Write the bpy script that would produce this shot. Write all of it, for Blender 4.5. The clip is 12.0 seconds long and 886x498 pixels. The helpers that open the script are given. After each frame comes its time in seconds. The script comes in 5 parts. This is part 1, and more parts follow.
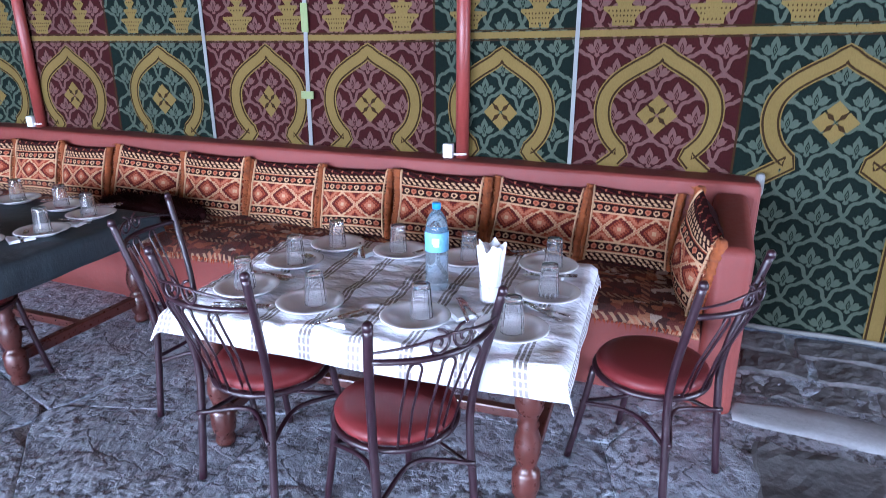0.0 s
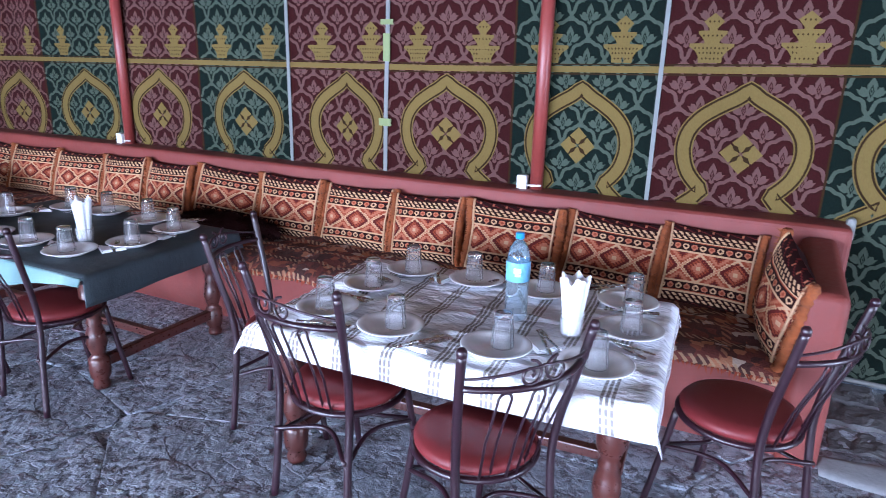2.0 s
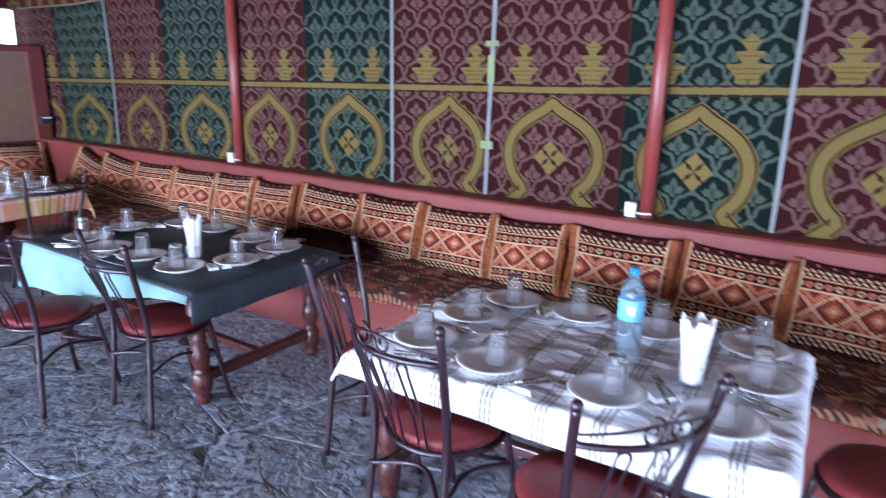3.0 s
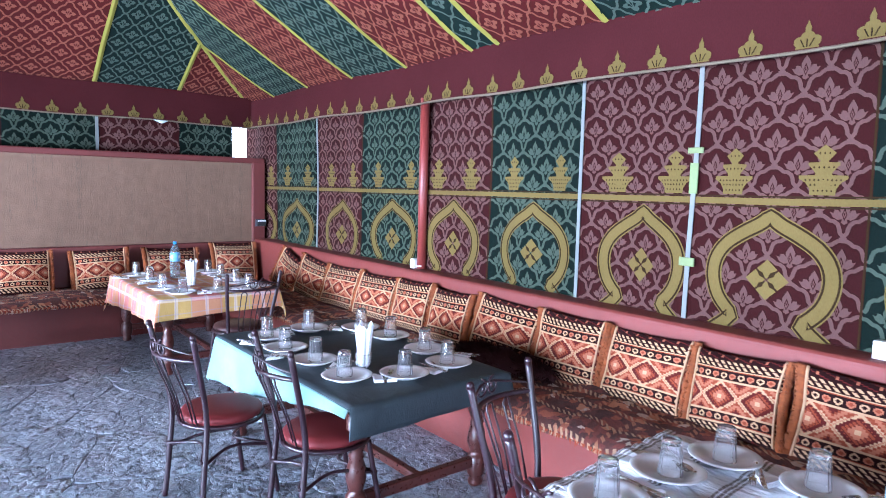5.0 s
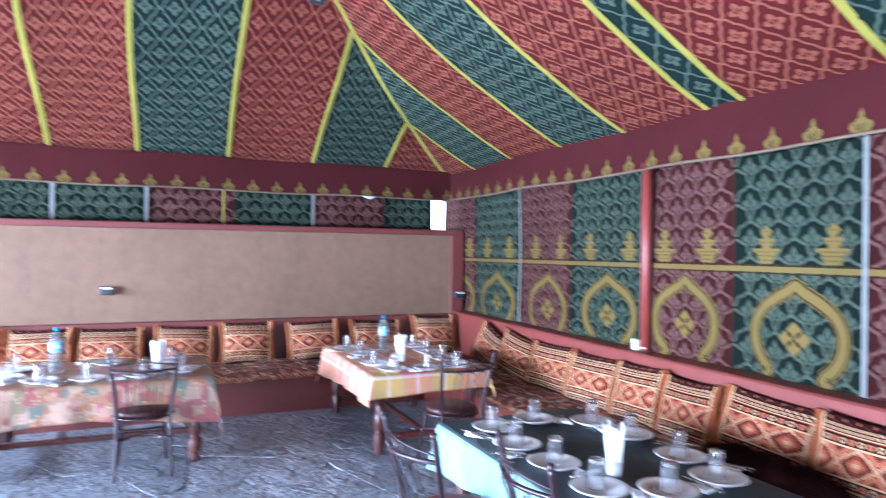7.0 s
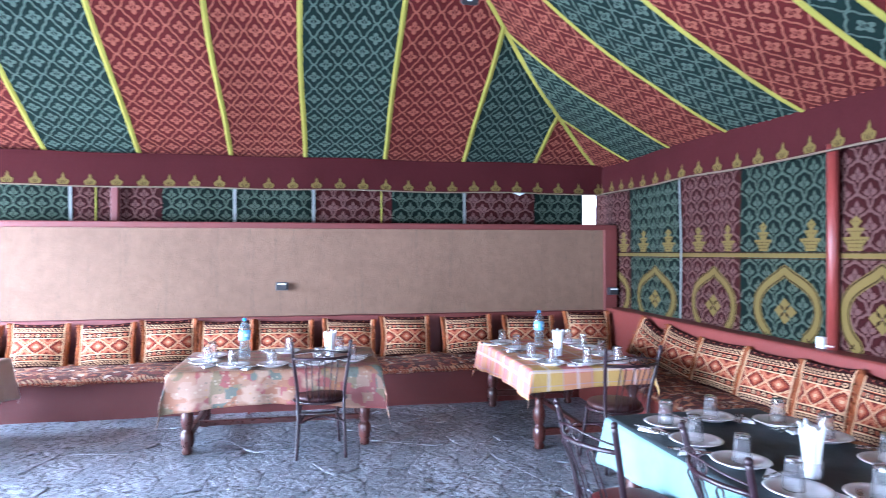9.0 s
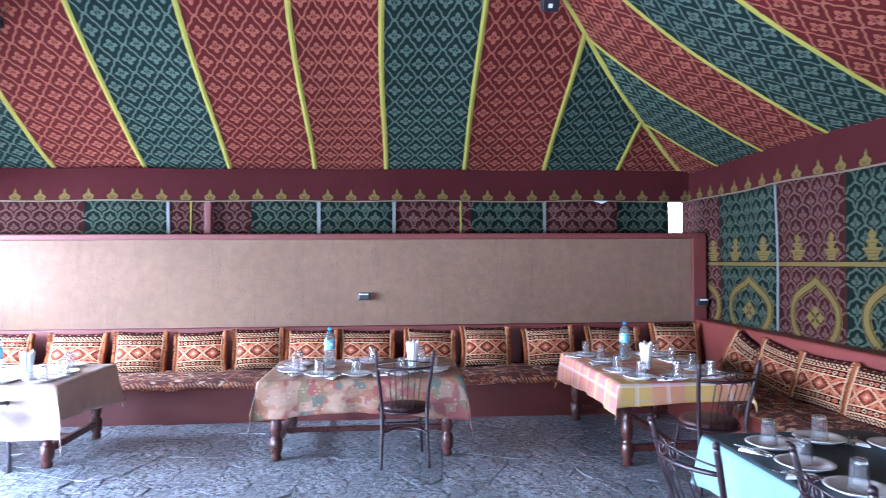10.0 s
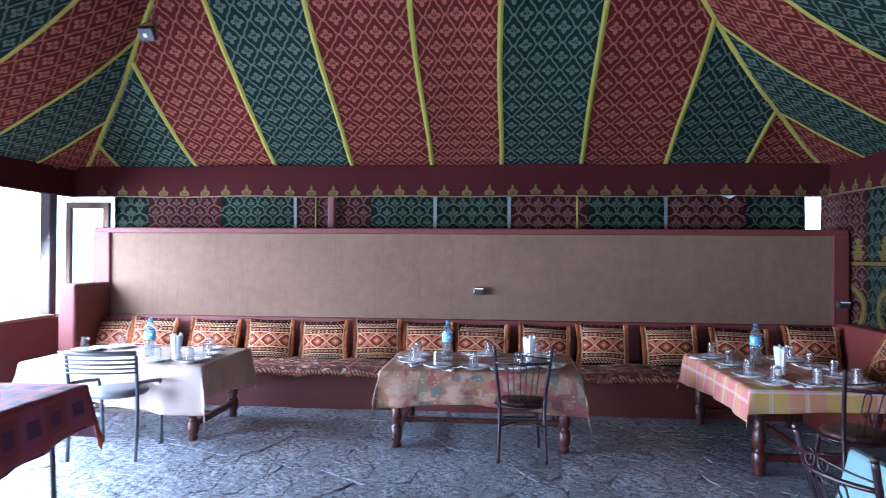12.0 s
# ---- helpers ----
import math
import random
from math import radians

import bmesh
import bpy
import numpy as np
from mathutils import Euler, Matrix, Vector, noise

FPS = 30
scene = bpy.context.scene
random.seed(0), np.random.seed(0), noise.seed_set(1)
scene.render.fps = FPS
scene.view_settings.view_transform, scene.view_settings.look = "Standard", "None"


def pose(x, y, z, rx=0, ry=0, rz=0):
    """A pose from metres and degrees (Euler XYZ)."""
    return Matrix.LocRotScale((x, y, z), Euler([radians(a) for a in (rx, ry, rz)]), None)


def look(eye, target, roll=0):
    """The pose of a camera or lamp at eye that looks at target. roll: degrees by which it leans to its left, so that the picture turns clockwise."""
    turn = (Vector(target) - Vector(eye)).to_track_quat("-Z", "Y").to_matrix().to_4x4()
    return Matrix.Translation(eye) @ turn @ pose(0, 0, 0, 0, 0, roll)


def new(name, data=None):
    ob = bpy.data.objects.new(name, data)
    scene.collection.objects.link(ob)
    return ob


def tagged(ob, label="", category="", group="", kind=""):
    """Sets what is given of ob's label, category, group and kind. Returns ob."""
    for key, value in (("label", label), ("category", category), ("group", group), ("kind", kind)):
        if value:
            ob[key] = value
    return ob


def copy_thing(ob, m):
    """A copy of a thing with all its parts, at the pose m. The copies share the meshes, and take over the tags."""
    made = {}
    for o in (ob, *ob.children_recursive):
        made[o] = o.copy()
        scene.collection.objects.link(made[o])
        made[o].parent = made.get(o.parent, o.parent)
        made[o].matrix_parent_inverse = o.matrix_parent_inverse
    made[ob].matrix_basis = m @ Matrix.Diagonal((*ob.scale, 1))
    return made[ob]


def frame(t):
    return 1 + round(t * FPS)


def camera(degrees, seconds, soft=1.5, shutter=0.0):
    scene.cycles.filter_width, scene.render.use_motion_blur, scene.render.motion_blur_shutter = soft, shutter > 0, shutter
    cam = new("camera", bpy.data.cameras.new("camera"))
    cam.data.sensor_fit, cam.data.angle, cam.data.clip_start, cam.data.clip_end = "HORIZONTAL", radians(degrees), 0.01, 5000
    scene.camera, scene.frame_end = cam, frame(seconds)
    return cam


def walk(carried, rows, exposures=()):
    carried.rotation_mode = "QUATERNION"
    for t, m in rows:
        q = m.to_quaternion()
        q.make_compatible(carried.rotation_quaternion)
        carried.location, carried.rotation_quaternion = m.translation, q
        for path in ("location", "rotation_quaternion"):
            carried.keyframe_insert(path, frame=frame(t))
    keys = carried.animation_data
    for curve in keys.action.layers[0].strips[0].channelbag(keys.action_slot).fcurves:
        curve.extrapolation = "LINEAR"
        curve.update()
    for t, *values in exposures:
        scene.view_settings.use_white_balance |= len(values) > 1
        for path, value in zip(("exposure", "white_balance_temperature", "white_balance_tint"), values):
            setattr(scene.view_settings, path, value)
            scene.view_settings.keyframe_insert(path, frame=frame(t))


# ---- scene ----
cam = camera(69.4, 12.0, soft=0.6, shutter=0.6)
METRES, EYE, TILT, LEAN, TURN = 1.4, 1.5, -17.0, 0.0, 16.0
PATH = [
    (0, (0.736, 0.695, 1.469), (-0.002, 2.561, 0.784), -0.0),
    (0.5, (0.696, 0.687, 1.476), (-0.024, 2.578, 0.845), 0.7),
    (1, (0.671, 0.673, 1.460), (-0.087, 2.536, 0.788), 1.2),
    (1.5, (0.654, 0.664, 1.463), (-0.225, 2.481, 0.814), 1.1),
    (2, (0.631, 0.646, 1.462), (-0.268, 2.472, 0.869), 1.5),
    (2.5, (0.577, 0.639, 1.470), (-0.426, 2.414, 0.886), 2.0),
    (3, (0.530, 0.722, 1.468), (-0.634, 2.409, 0.930), 1.2),
    (3.5, (0.458, 0.893, 1.486), (-0.985, 2.389, 1.067), 1.6),
    (3.7, (0.466, 0.940, 1.489), (-1.097, 2.327, 1.130), 1.0),
    (5.3, (0.293, 0.951, 1.456), (-1.361, 2.266, 1.290), 1.6),
    (5.5, (0.253, 0.933, 1.460), (-1.410, 2.242, 1.328), 1.4),
    (6, (0.096, 0.858, 1.481), (-1.585, 2.147, 1.388), 1.1),
    (6.5, (-0.007, 0.837, 1.513), (-1.750, 2.039, 1.401), 0.2),
    (7, (-0.103, 0.846, 1.512), (-2.049, 1.688, 1.513), 0.8),
    (7.2, (-0.118, 0.843, 1.516), (-2.098, 1.598, 1.540), 0.1),
    (8.8, (-0.118, 0.722, 1.464), (-2.184, 1.200, 1.466), -0.0),
    (9, (-0.121, 0.710, 1.461), (-2.202, 1.115, 1.461), -0.0),
    (9.5, (-0.156, 0.692, 1.461), (-2.256, 0.985, 1.478), -0.3),
    (10, (-0.151, 0.667, 1.468), (-2.265, 0.825, 1.500), -0.3),
    (10.5, (-0.158, 0.653, 1.453), (-2.277, 0.722, 1.479), -0.0),
    (11, (-0.171, 0.632, 1.447), (-2.291, 0.634, 1.466), 0.3),
    (11.5, (-0.173, 0.596, 1.459), (-2.291, 0.497, 1.468), 0.3),
    (12, (-0.129, 0.581, 1.465), (-2.240, 0.386, 1.481), 0.4),
]
EXPOSURES = [(0.0, -0.18, 5200, 19), (2.5, -0.28, 5200, 19), (3.0, -0.30, 5200, 18), (3.7, 0.0, 5000, 13), (5.5, 0.42, 5000, 13), (7.0, 0.50, 5000, 13), (9.5, 0.16, 5000, 13), (10.5, -0.30, 5000, 13), (11.0, -0.50, 5000, 13), (12.0, -0.88, 5000, 13)]
walk(cam, [(t, look(eye, target, roll)) for t, eye, target, roll in PATH], exposures=EXPOSURES)

# ---- light ----
world = bpy.data.worlds.new("sky")
scene.world = world
world.use_nodes = True
wn = world.node_tree.nodes
sky = wn.new("ShaderNodeTexSky")
sky.sky_type, sky.sun_disc = "NISHITA", False
sky.sun_elevation, sky.sun_rotation = radians(42), radians(200)
wn["Background"].inputs["Strength"].default_value = 0.15
world.node_tree.links.new(sky.outputs["Color"], wn["Background"].inputs["Color"])
SUN = bpy.data.lights.new("sun", "SUN")
SUN.energy, SUN.angle, SUN.color = 4.5, radians(0.6), (1.0, 0.95, 0.88)
sun = new("sun", SUN)
sun.matrix_world = look((0, 0, 0), (0.25, 1.0, -0.93))


def opening_light(name, x, z, width, height, watts):
    """Sky light in one of the openings of the daylight side."""
    data = bpy.data.lights.new(name, "AREA")
    data.shape, data.size, data.size_y, data.energy, data.color = "RECTANGLE", width, height, watts, (0.86, 0.93, 1.0)
    lamp = new(name, data)
    lamp.matrix_world = look((x, -4.62, z), (x, 0.0, z - (3.9 if x < -1 else 2.0)))
    return lamp


LIGHT_Z = {-5.2: 1.42, -2.1: 0.85, 0.9: 0.95, 3.9: 1.10}
LIGHT_H = {-5.2: 1.3, -2.1: 1.5, 0.9: 1.7, 3.9: 2.0}
LIGHT_W = {-5.2: 1080, -2.1: 1380, 0.9: 430, 3.9: 220}
for lx in LIGHT_Z:
    opening_light("window_light", lx, LIGHT_Z[lx], 2.6, LIGHT_H[lx], LIGHT_W[lx])
# lamp in an assumed, unseen doorway, added to brighten the low hangings
ASSUMED_DOOR = bpy.data.lights.new("doorway_light", "AREA")
ASSUMED_DOOR.shape, ASSUMED_DOOR.size, ASSUMED_DOOR.size_y, ASSUMED_DOOR.energy, ASSUMED_DOOR.color = "RECTANGLE", 1.5, 1.7, 420, (0.86, 0.93, 1.0)
new("doorway_light", ASSUMED_DOOR).matrix_world = look((6.26, 2.3, 0.95), (1.4, 3.9, 0.1))


# ---- materials ----
def material(name, rough=0.7, metal=0.0):
    m = bpy.data.materials.new(name)
    m.use_nodes = True
    b = m.node_tree.nodes["Principled BSDF"]
    b.inputs["Roughness"].default_value, b.inputs["Metallic"].default_value = rough, metal
    return m, m.node_tree.nodes, m.node_tree.links, b


def coords(nodes, links, scale=(1, 1, 1), kind="Object"):
    tc, mp = nodes.new("ShaderNodeTexCoord"), nodes.new("ShaderNodeMapping")
    mp.inputs["Scale"].default_value = scale
    links.new(tc.outputs[kind], mp.inputs["Vector"])
    return mp.outputs["Vector"]


def noise_tex(nodes, links, vector, scale, detail=4, rough=0.55):
    n = nodes.new("ShaderNodeTexNoise")
    n.inputs["Scale"].default_value, n.inputs["Detail"].default_value, n.inputs["Roughness"].default_value = scale, detail, rough
    links.new(vector, n.inputs["Vector"])
    return n.outputs["Fac"]


def ramp(nodes, links, fac, stops, constant=False):
    r = nodes.new("ShaderNodeValToRGB")
    r.color_ramp.interpolation = "CONSTANT" if constant else "LINEAR"
    e = r.color_ramp.elements
    while len(e) < len(stops):
        e.new(0.5)
    for el, (p, c) in zip(e, stops):
        el.position, el.color = p, (*c, 1)
    links.new(fac, r.inputs["Fac"])
    return r.outputs["Color"]


def mix(nodes, links, fac, a, b, how="MIX"):
    m = nodes.new("ShaderNodeMix")
    m.data_type, m.blend_type = "RGBA", how
    if isinstance(fac, float):
        m.inputs["Factor"].default_value = fac
    else:
        links.new(fac, m.inputs["Factor"])
    for sock, v in ((m.inputs[6], a), (m.inputs[7], b)):
        if isinstance(v, tuple):
            sock.default_value = (*v, 1)
        else:
            links.new(v, sock)
    return m.outputs[2]


def maths(nodes, links, op, a, b=0.0, c=0.0):
    n = nodes.new("ShaderNodeMath")
    n.operation = op
    for sock, v in zip(n.inputs, (a, b, c)):
        if isinstance(v, (int, float)):
            sock.default_value = v
        else:
            links.new(v, sock)
    return n.outputs[0]


def relief(nodes, links, bsdf, height, strength=0.3, distance=0.01):
    b = nodes.new("ShaderNodeBump")
    b.inputs["Strength"].default_value, b.inputs["Distance"].default_value = strength, distance
    links.new(height, b.inputs["Height"])
    links.new(b.outputs["Normal"], bsdf.inputs["Normal"])


def plain(name, colour, rough=0.7, metal=0.0, spread=0.18, grain=60, large=2.5, bump=0.15, spec=0.5, random_part=0.0):
    """A surface of one colour with stains at a large scale, grain at a small one and fine relief."""
    m, n, l, b = material(name, rough, metal)
    v = coords(n, l)
    big, small = noise_tex(n, l, v, large, 5), noise_tex(n, l, v, grain, 3)
    lo, hi = tuple(c * (1 - spread) for c in colour), tuple(min(1, c * (1 + spread)) for c in colour)
    col = ramp(n, l, big, [(0.3, lo), (0.7, hi)])
    col = mix(n, l, 0.35, col, ramp(n, l, small, [(0.3, lo), (0.7, hi)]))
    if random_part:
        info = n.new("ShaderNodeObjectInfo")
        hsv = n.new("ShaderNodeHueSaturation")
        l.new(col, hsv.inputs["Color"])
        l.new(maths(n, l, "MULTIPLY_ADD", info.outputs["Random"], random_part, 1 - random_part / 2), hsv.inputs["Value"])
        col = hsv.outputs["Color"]
    l.new(col, b.inputs["Base Color"])
    b.inputs["Specular IOR Level"].default_value = spec
    rr = maths(n, l, "MULTIPLY_ADD", small, 0.25, rough - 0.12)
    l.new(rr, b.inputs["Roughness"])
    if bump:
        relief(n, l, b, mix(n, l, 0.5, big, small), bump, 0.008)
    return m


def cloth(name, colour, weave=260, spread=0.2, rough=0.85, bump=0.25):
    m, n, l, b = material(name, rough)
    v = coords(n, l)
    big = noise_tex(n, l, v, 1.8, 4)
    thread = noise_tex(n, l, coords(n, l, (weave, weave, weave * 0.3)), 1.0, 2)
    lo, hi = tuple(c * (1 - spread) for c in colour), tuple(min(1, c * (1 + spread)) for c in colour)
    col = mix(n, l, 0.5, ramp(n, l, big, [(0.3, lo), (0.7, hi)]), ramp(n, l, thread, [(0.25, lo), (0.75, hi)]))
    l.new(col, b.inputs["Base Color"])
    b.inputs["Specular IOR Level"].default_value = 0.08
    relief(n, l, b, thread, bump, 0.002)
    return m


BURGUNDY = cloth("burgundy_cloth", (0.02232, 0.0036, 0.003744))
TEAL = cloth("teal_cloth", (0.00324, 0.0072, 0.005328))
PINK = cloth("pink_thread", (0.08496, 0.04176, 0.036))
SAGE = cloth("sage_thread", (0.04464, 0.0576, 0.04104))
GOLD = cloth("gold_thread", (0.117, 0.0819, 0.024))
BRONZE = cloth("bronze_thread", (0.0216, 0.0108, 0.0036))
YELLOW = cloth("yellow_piping", (0.27, 0.24, 0.045))
VALANCE = cloth("valance_cloth", (0.04232, 0.00782, 0.00874))
CORD = cloth("cord", (0.15, 0.115, 0.08))
WHITE_TAPE = plain("white_tape", (0.1487, 0.153, 0.1445), 0.6, spread=0.15)
GREEN_TAPE = plain("green_tape", (0.14, 0.18, 0.05), 0.5)
ROOF_RED = cloth("roof_red_cloth", (0.072, 0.0105, 0.0098))
ROOF_RED_PALE = cloth("roof_red_thread", (0.215, 0.070, 0.044))
ROOF_TEAL = cloth("roof_teal_cloth", (0.0080, 0.0168, 0.0135))
ROOF_TEAL_PALE = cloth("roof_teal_thread", (0.075, 0.100, 0.077))
RED_PLASTER = plain("red_plaster", (0.165, 0.029, 0.021), 0.62, spread=0.14, grain=35, large=3, bump=0.35)
RED_TRIM_AND_SHADE = plain("red_trim_and_shade", (0.108, 0.018, 0.014), 0.6, spread=0.14, grain=35, bump=0.3)
POLE_PAINT = plain("pole_paint", (0.20, 0.035, 0.028), 0.4, spread=0.15)
CHAIR_METAL = plain("chair_enamel", (0.016, 0.0036, 0.008), 0.36, spread=0.3, grain=90, bump=0.05, spec=0.6)
SEAT_VINYL = plain("seat_vinyl", (0.13, 0.016, 0.017), 0.50, spread=0.12, grain=180, bump=0.12, spec=0.28)
GREY_METAL = plain("grey_metal", (0.045, 0.045, 0.055), 0.4, spread=0.2)
GREY_VINYL = plain("grey_vinyl", (0.16, 0.155, 0.16), 0.45, spread=0.15)
DARK_WOOD = plain("varnished_wood", (0.058, 0.015, 0.011), 0.30, spread=0.4, grain=40, bump=0.15, spec=0.55)
FRAME_WOOD = plain("frame_wood", (0.17, 0.10, 0.055), 0.5, spread=0.25, grain=40)
DARK_POST = plain("dark_post", (0.05, 0.03, 0.03), 0.5)
CHINA = plain("china", (0.74, 0.74, 0.75), 0.12, spread=0.06, bump=0.02)
NAPKIN = plain("paper_napkin", (0.80, 0.82, 0.85), 0.9, spread=0.05, grain=90, bump=0.2)
STEEL = plain("steel", (0.55, 0.55, 0.57), 0.25, 1.0, spread=0.1, bump=0.02)
BLUE_CAP = plain("blue_cap", (0.02, 0.20, 0.50), 0.35, bump=0.02)
BLUE_LABEL = plain("blue_label", (0.17, 0.42, 0.64), 0.35, spread=0.55, grain=75, bump=0.05)
LABEL_WHITE = plain("label_white", (0.65, 0.80, 0.85), 0.4)
SWITCH_WHITE = plain("switch_plastic", (0.70, 0.70, 0.68), 0.35, bump=0.02)
BLACK_PLASTIC = plain("black_plastic", (0.015, 0.015, 0.017), 0.4, bump=0.05)
CONCRETE = plain("concrete", (0.27, 0.275, 0.285), 0.9, spread=0.25, grain=50, bump=0.5)
RUBBLE = plain("split_stone", (0.100, 0.098, 0.100), 0.9, spread=0.5, grain=38, large=8, bump=1.0, spec=0.2)
SEAT_BROWN = plain("worn_brown_vinyl", (0.045, 0.017, 0.016), 0.42, spread=0.15, grain=180, bump=0.12, spec=0.35)
OUT_GROUND = plain("pale_earth", (0.42, 0.38, 0.33), 0.95, large=0.4, grain=10)
FRINGE = plain("rust_fringe", (0.228, 0.0595, 0.01445), 0.95, spread=0.45, grain=70, large=14)
K_MAROON = cloth("kilim_maroon", (0.095, 0.014, 0.012), spread=0.3)
K_DARK = cloth("kilim_dark", (0.019, 0.005, 0.005), spread=0.3)
K_RUST = cloth("kilim_rust", (0.235, 0.050, 0.022), spread=0.25)
K_PINK = cloth("kilim_rose", (0.36, 0.125, 0.068), spread=0.2)
K_CREAM = cloth("kilim_cream", (0.47, 0.29, 0.165), spread=0.2)
KILIM = [K_MAROON, K_DARK, K_RUST, K_PINK, K_CREAM]


def plaster_material():
    m, n, l, b = material("earth_plaster", 0.85)
    v = coords(n, l)
    big, mid, fine = noise_tex(n, l, v, 1.2, 6), noise_tex(n, l, v, 9, 5), noise_tex(n, l, v, 120, 3)
    col = ramp(n, l, big, [(0.25, (0.132, 0.073, 0.042)), (0.75, (0.180, 0.103, 0.062))])
    col = mix(n, l, 0.3, col, ramp(n, l, mid, [(0.3, (0.100, 0.055, 0.033)), (0.7, (0.198, 0.114, 0.070))]))
    streak = noise_tex(n, l, coords(n, l, (1, 5, 0.5)), 1.4, 5, 0.7)
    col = mix(n, l, maths(n, l, "MULTIPLY", ramp(n, l, streak, [(0.60, (0, 0, 0)), (0.75, (1, 1, 1))]), 0.4), col, (0.096, 0.062, 0.039))
    # runs of thin slip that dried on the way down
    run = noise_tex(n, l, coords(n, l, (1, 9, 0.7)), 1.1, 6, 0.75)
    col = mix(n, l, maths(n, l, "MULTIPLY", ramp(n, l, run, [(0.60, (0, 0, 0)), (0.615, (1, 1, 1)), (0.635, (0, 0, 0))]), 0.7), col, (0.085, 0.055, 0.035))
    l.new(col, b.inputs["Base Color"])
    crack = n.new("ShaderNodeTexVoronoi")
    crack.feature = "DISTANCE_TO_EDGE"
    crack.inputs["Scale"].default_value = 2.2
    l.new(mix(n, l, 0.25, coords(n, l, (1, 1.6, 0.6)), noise_colour(n, l, v, 3.0)), crack.inputs["Vector"])
    lines = ramp(n, l, crack.outputs["Distance"], [(0.0, (0, 0, 0)), (0.012, (1, 1, 1))])
    relief(n, l, b, mix(n, l, 0.06, mix(n, l, 0.5, mid, mix(n, l, 0.4, fine, run)), lines), 0.7, 0.017)
    return m


def noise_colour(nodes, links, vector, scale):
    t = nodes.new("ShaderNodeTexNoise")
    t.inputs["Scale"].default_value = scale
    links.new(vector, t.inputs["Vector"])
    return t.outputs["Color"]


def slate_material():
    """Split purple-grey slate: flaked layers, pitting, pale ridges, shade painted into thin dark edges."""
    m, n, l, b = material("slate_stone", 0.5)
    v = coords(n, l)
    info = n.new("ShaderNodeObjectInfo")
    big, mid, fine = noise_tex(n, l, v, 2.2, 6, 0.6), noise_tex(n, l, v, 24, 5, 0.58), noise_tex(n, l, v, 90, 4)
    ridge = noise_tex(n, l, coords(n, l, (1.0, 1.7, 1.0)), 2.3, 6, 0.56)
    flake = noise_tex(n, l, coords(n, l, (1.7, 1.0, 1.0)), 5.5, 5, 0.55)
    col = ramp(n, l, big, [(0.30, (0.190, 0.213, 0.250)), (0.70, (0.365, 0.405, 0.460))])
    col = mix(n, l, 0.32, col, ramp(n, l, mid, [(0.38, (0.09, 0.094, 0.11)), (0.49, (0.24, 0.256, 0.29)), (0.62, (0.40, 0.43, 0.48))]))
    col = mix(n, l, ramp(n, l, ridge, [(0.53, (0, 0, 0)), (0.56, (0.35, 0.35, 0.35))]), col, (0.44, 0.48, 0.535))
    # thin dark edges where a layer has split away, with crevice shade painted in
    crack = ramp(n, l, ridge, [(0.447, (0, 0, 0)), (0.453, (1, 1, 1)), (0.460, (1, 1, 1)), (0.466, (0, 0, 0))])
    col = mix(n, l, maths(n, l, "MULTIPLY", crack, ramp(n, l, flake, [(0.42, (0.1, 0.1, 0.1)), (0.50, (1, 1, 1))])), col, (0.055, 0.056, 0.064))
    scale_edge = ramp(n, l, flake, [(0.468, (0, 0, 0)), (0.475, (1, 1, 1)), (0.484, (1, 1, 1)), (0.495, (0, 0, 0))])
    col = mix(n, l, maths(n, l, "MULTIPLY", scale_edge, ramp(n, l, ridge, [(0.49, (0, 0, 0)), (0.54, (0.9, 0.9, 0.9))])), col, (0.050, 0.049, 0.056))
    pit = maths(n, l, "MULTIPLY", ramp(n, l, mid, [(0.43, (1, 1, 1)), (0.47, (0, 0, 0))]), ramp(n, l, big, [(0.43, (0, 0, 0)), (0.52, (0.85, 0.85, 0.85))]))
    col = mix(n, l, pit, col, (0.060, 0.058, 0.066))
    hsv = n.new("ShaderNodeHueSaturation")
    l.new(col, hsv.inputs["Color"])
    l.new(maths(n, l, "MULTIPLY_ADD", info.outputs["Random"], 0.30, 0.86), hsv.inputs["Value"])
    l.new(hsv.outputs["Color"], b.inputs["Base Color"])
    l.new(maths(n, l, "MULTIPLY_ADD", fine, 0.35, 0.20), b.inputs["Roughness"])
    b.inputs["Specular IOR Level"].default_value = 0.65
    layer = ramp(n, l, ridge, [(0.43, (0.1, 0.1, 0.1)), (0.458, (0.0, 0.0, 0.0)), (0.47, (0.45, 0.45, 0.45)), (0.535, (0.5, 0.5, 0.5)), (0.55, (0.8, 0.8, 0.8)), (0.62, (1, 1, 1))])
    chips = ramp(n, l, flake, [(0.40, (0, 0, 0)), (0.47, (0.4, 0.4, 0.4)), (0.49, (0.7, 0.7, 0.7)), (0.58, (1, 1, 1))])
    relief(n, l, b, mix(n, l, 0.35, mix(n, l, 0.45, layer, chips), mix(n, l, 0.2, mid, fine)), 0.85, 0.046)
    return m


PLASTER = plaster_material()
SLATE = slate_material()


def glass_material(name, tint, rough=0.02):
    m, n, l, b = material(name, rough)
    b.inputs["Base Color"].default_value = (*tint, 1)
    b.inputs["Transmission Weight"].default_value = 1.0
    b.inputs["IOR"].default_value = 1.4
    return m


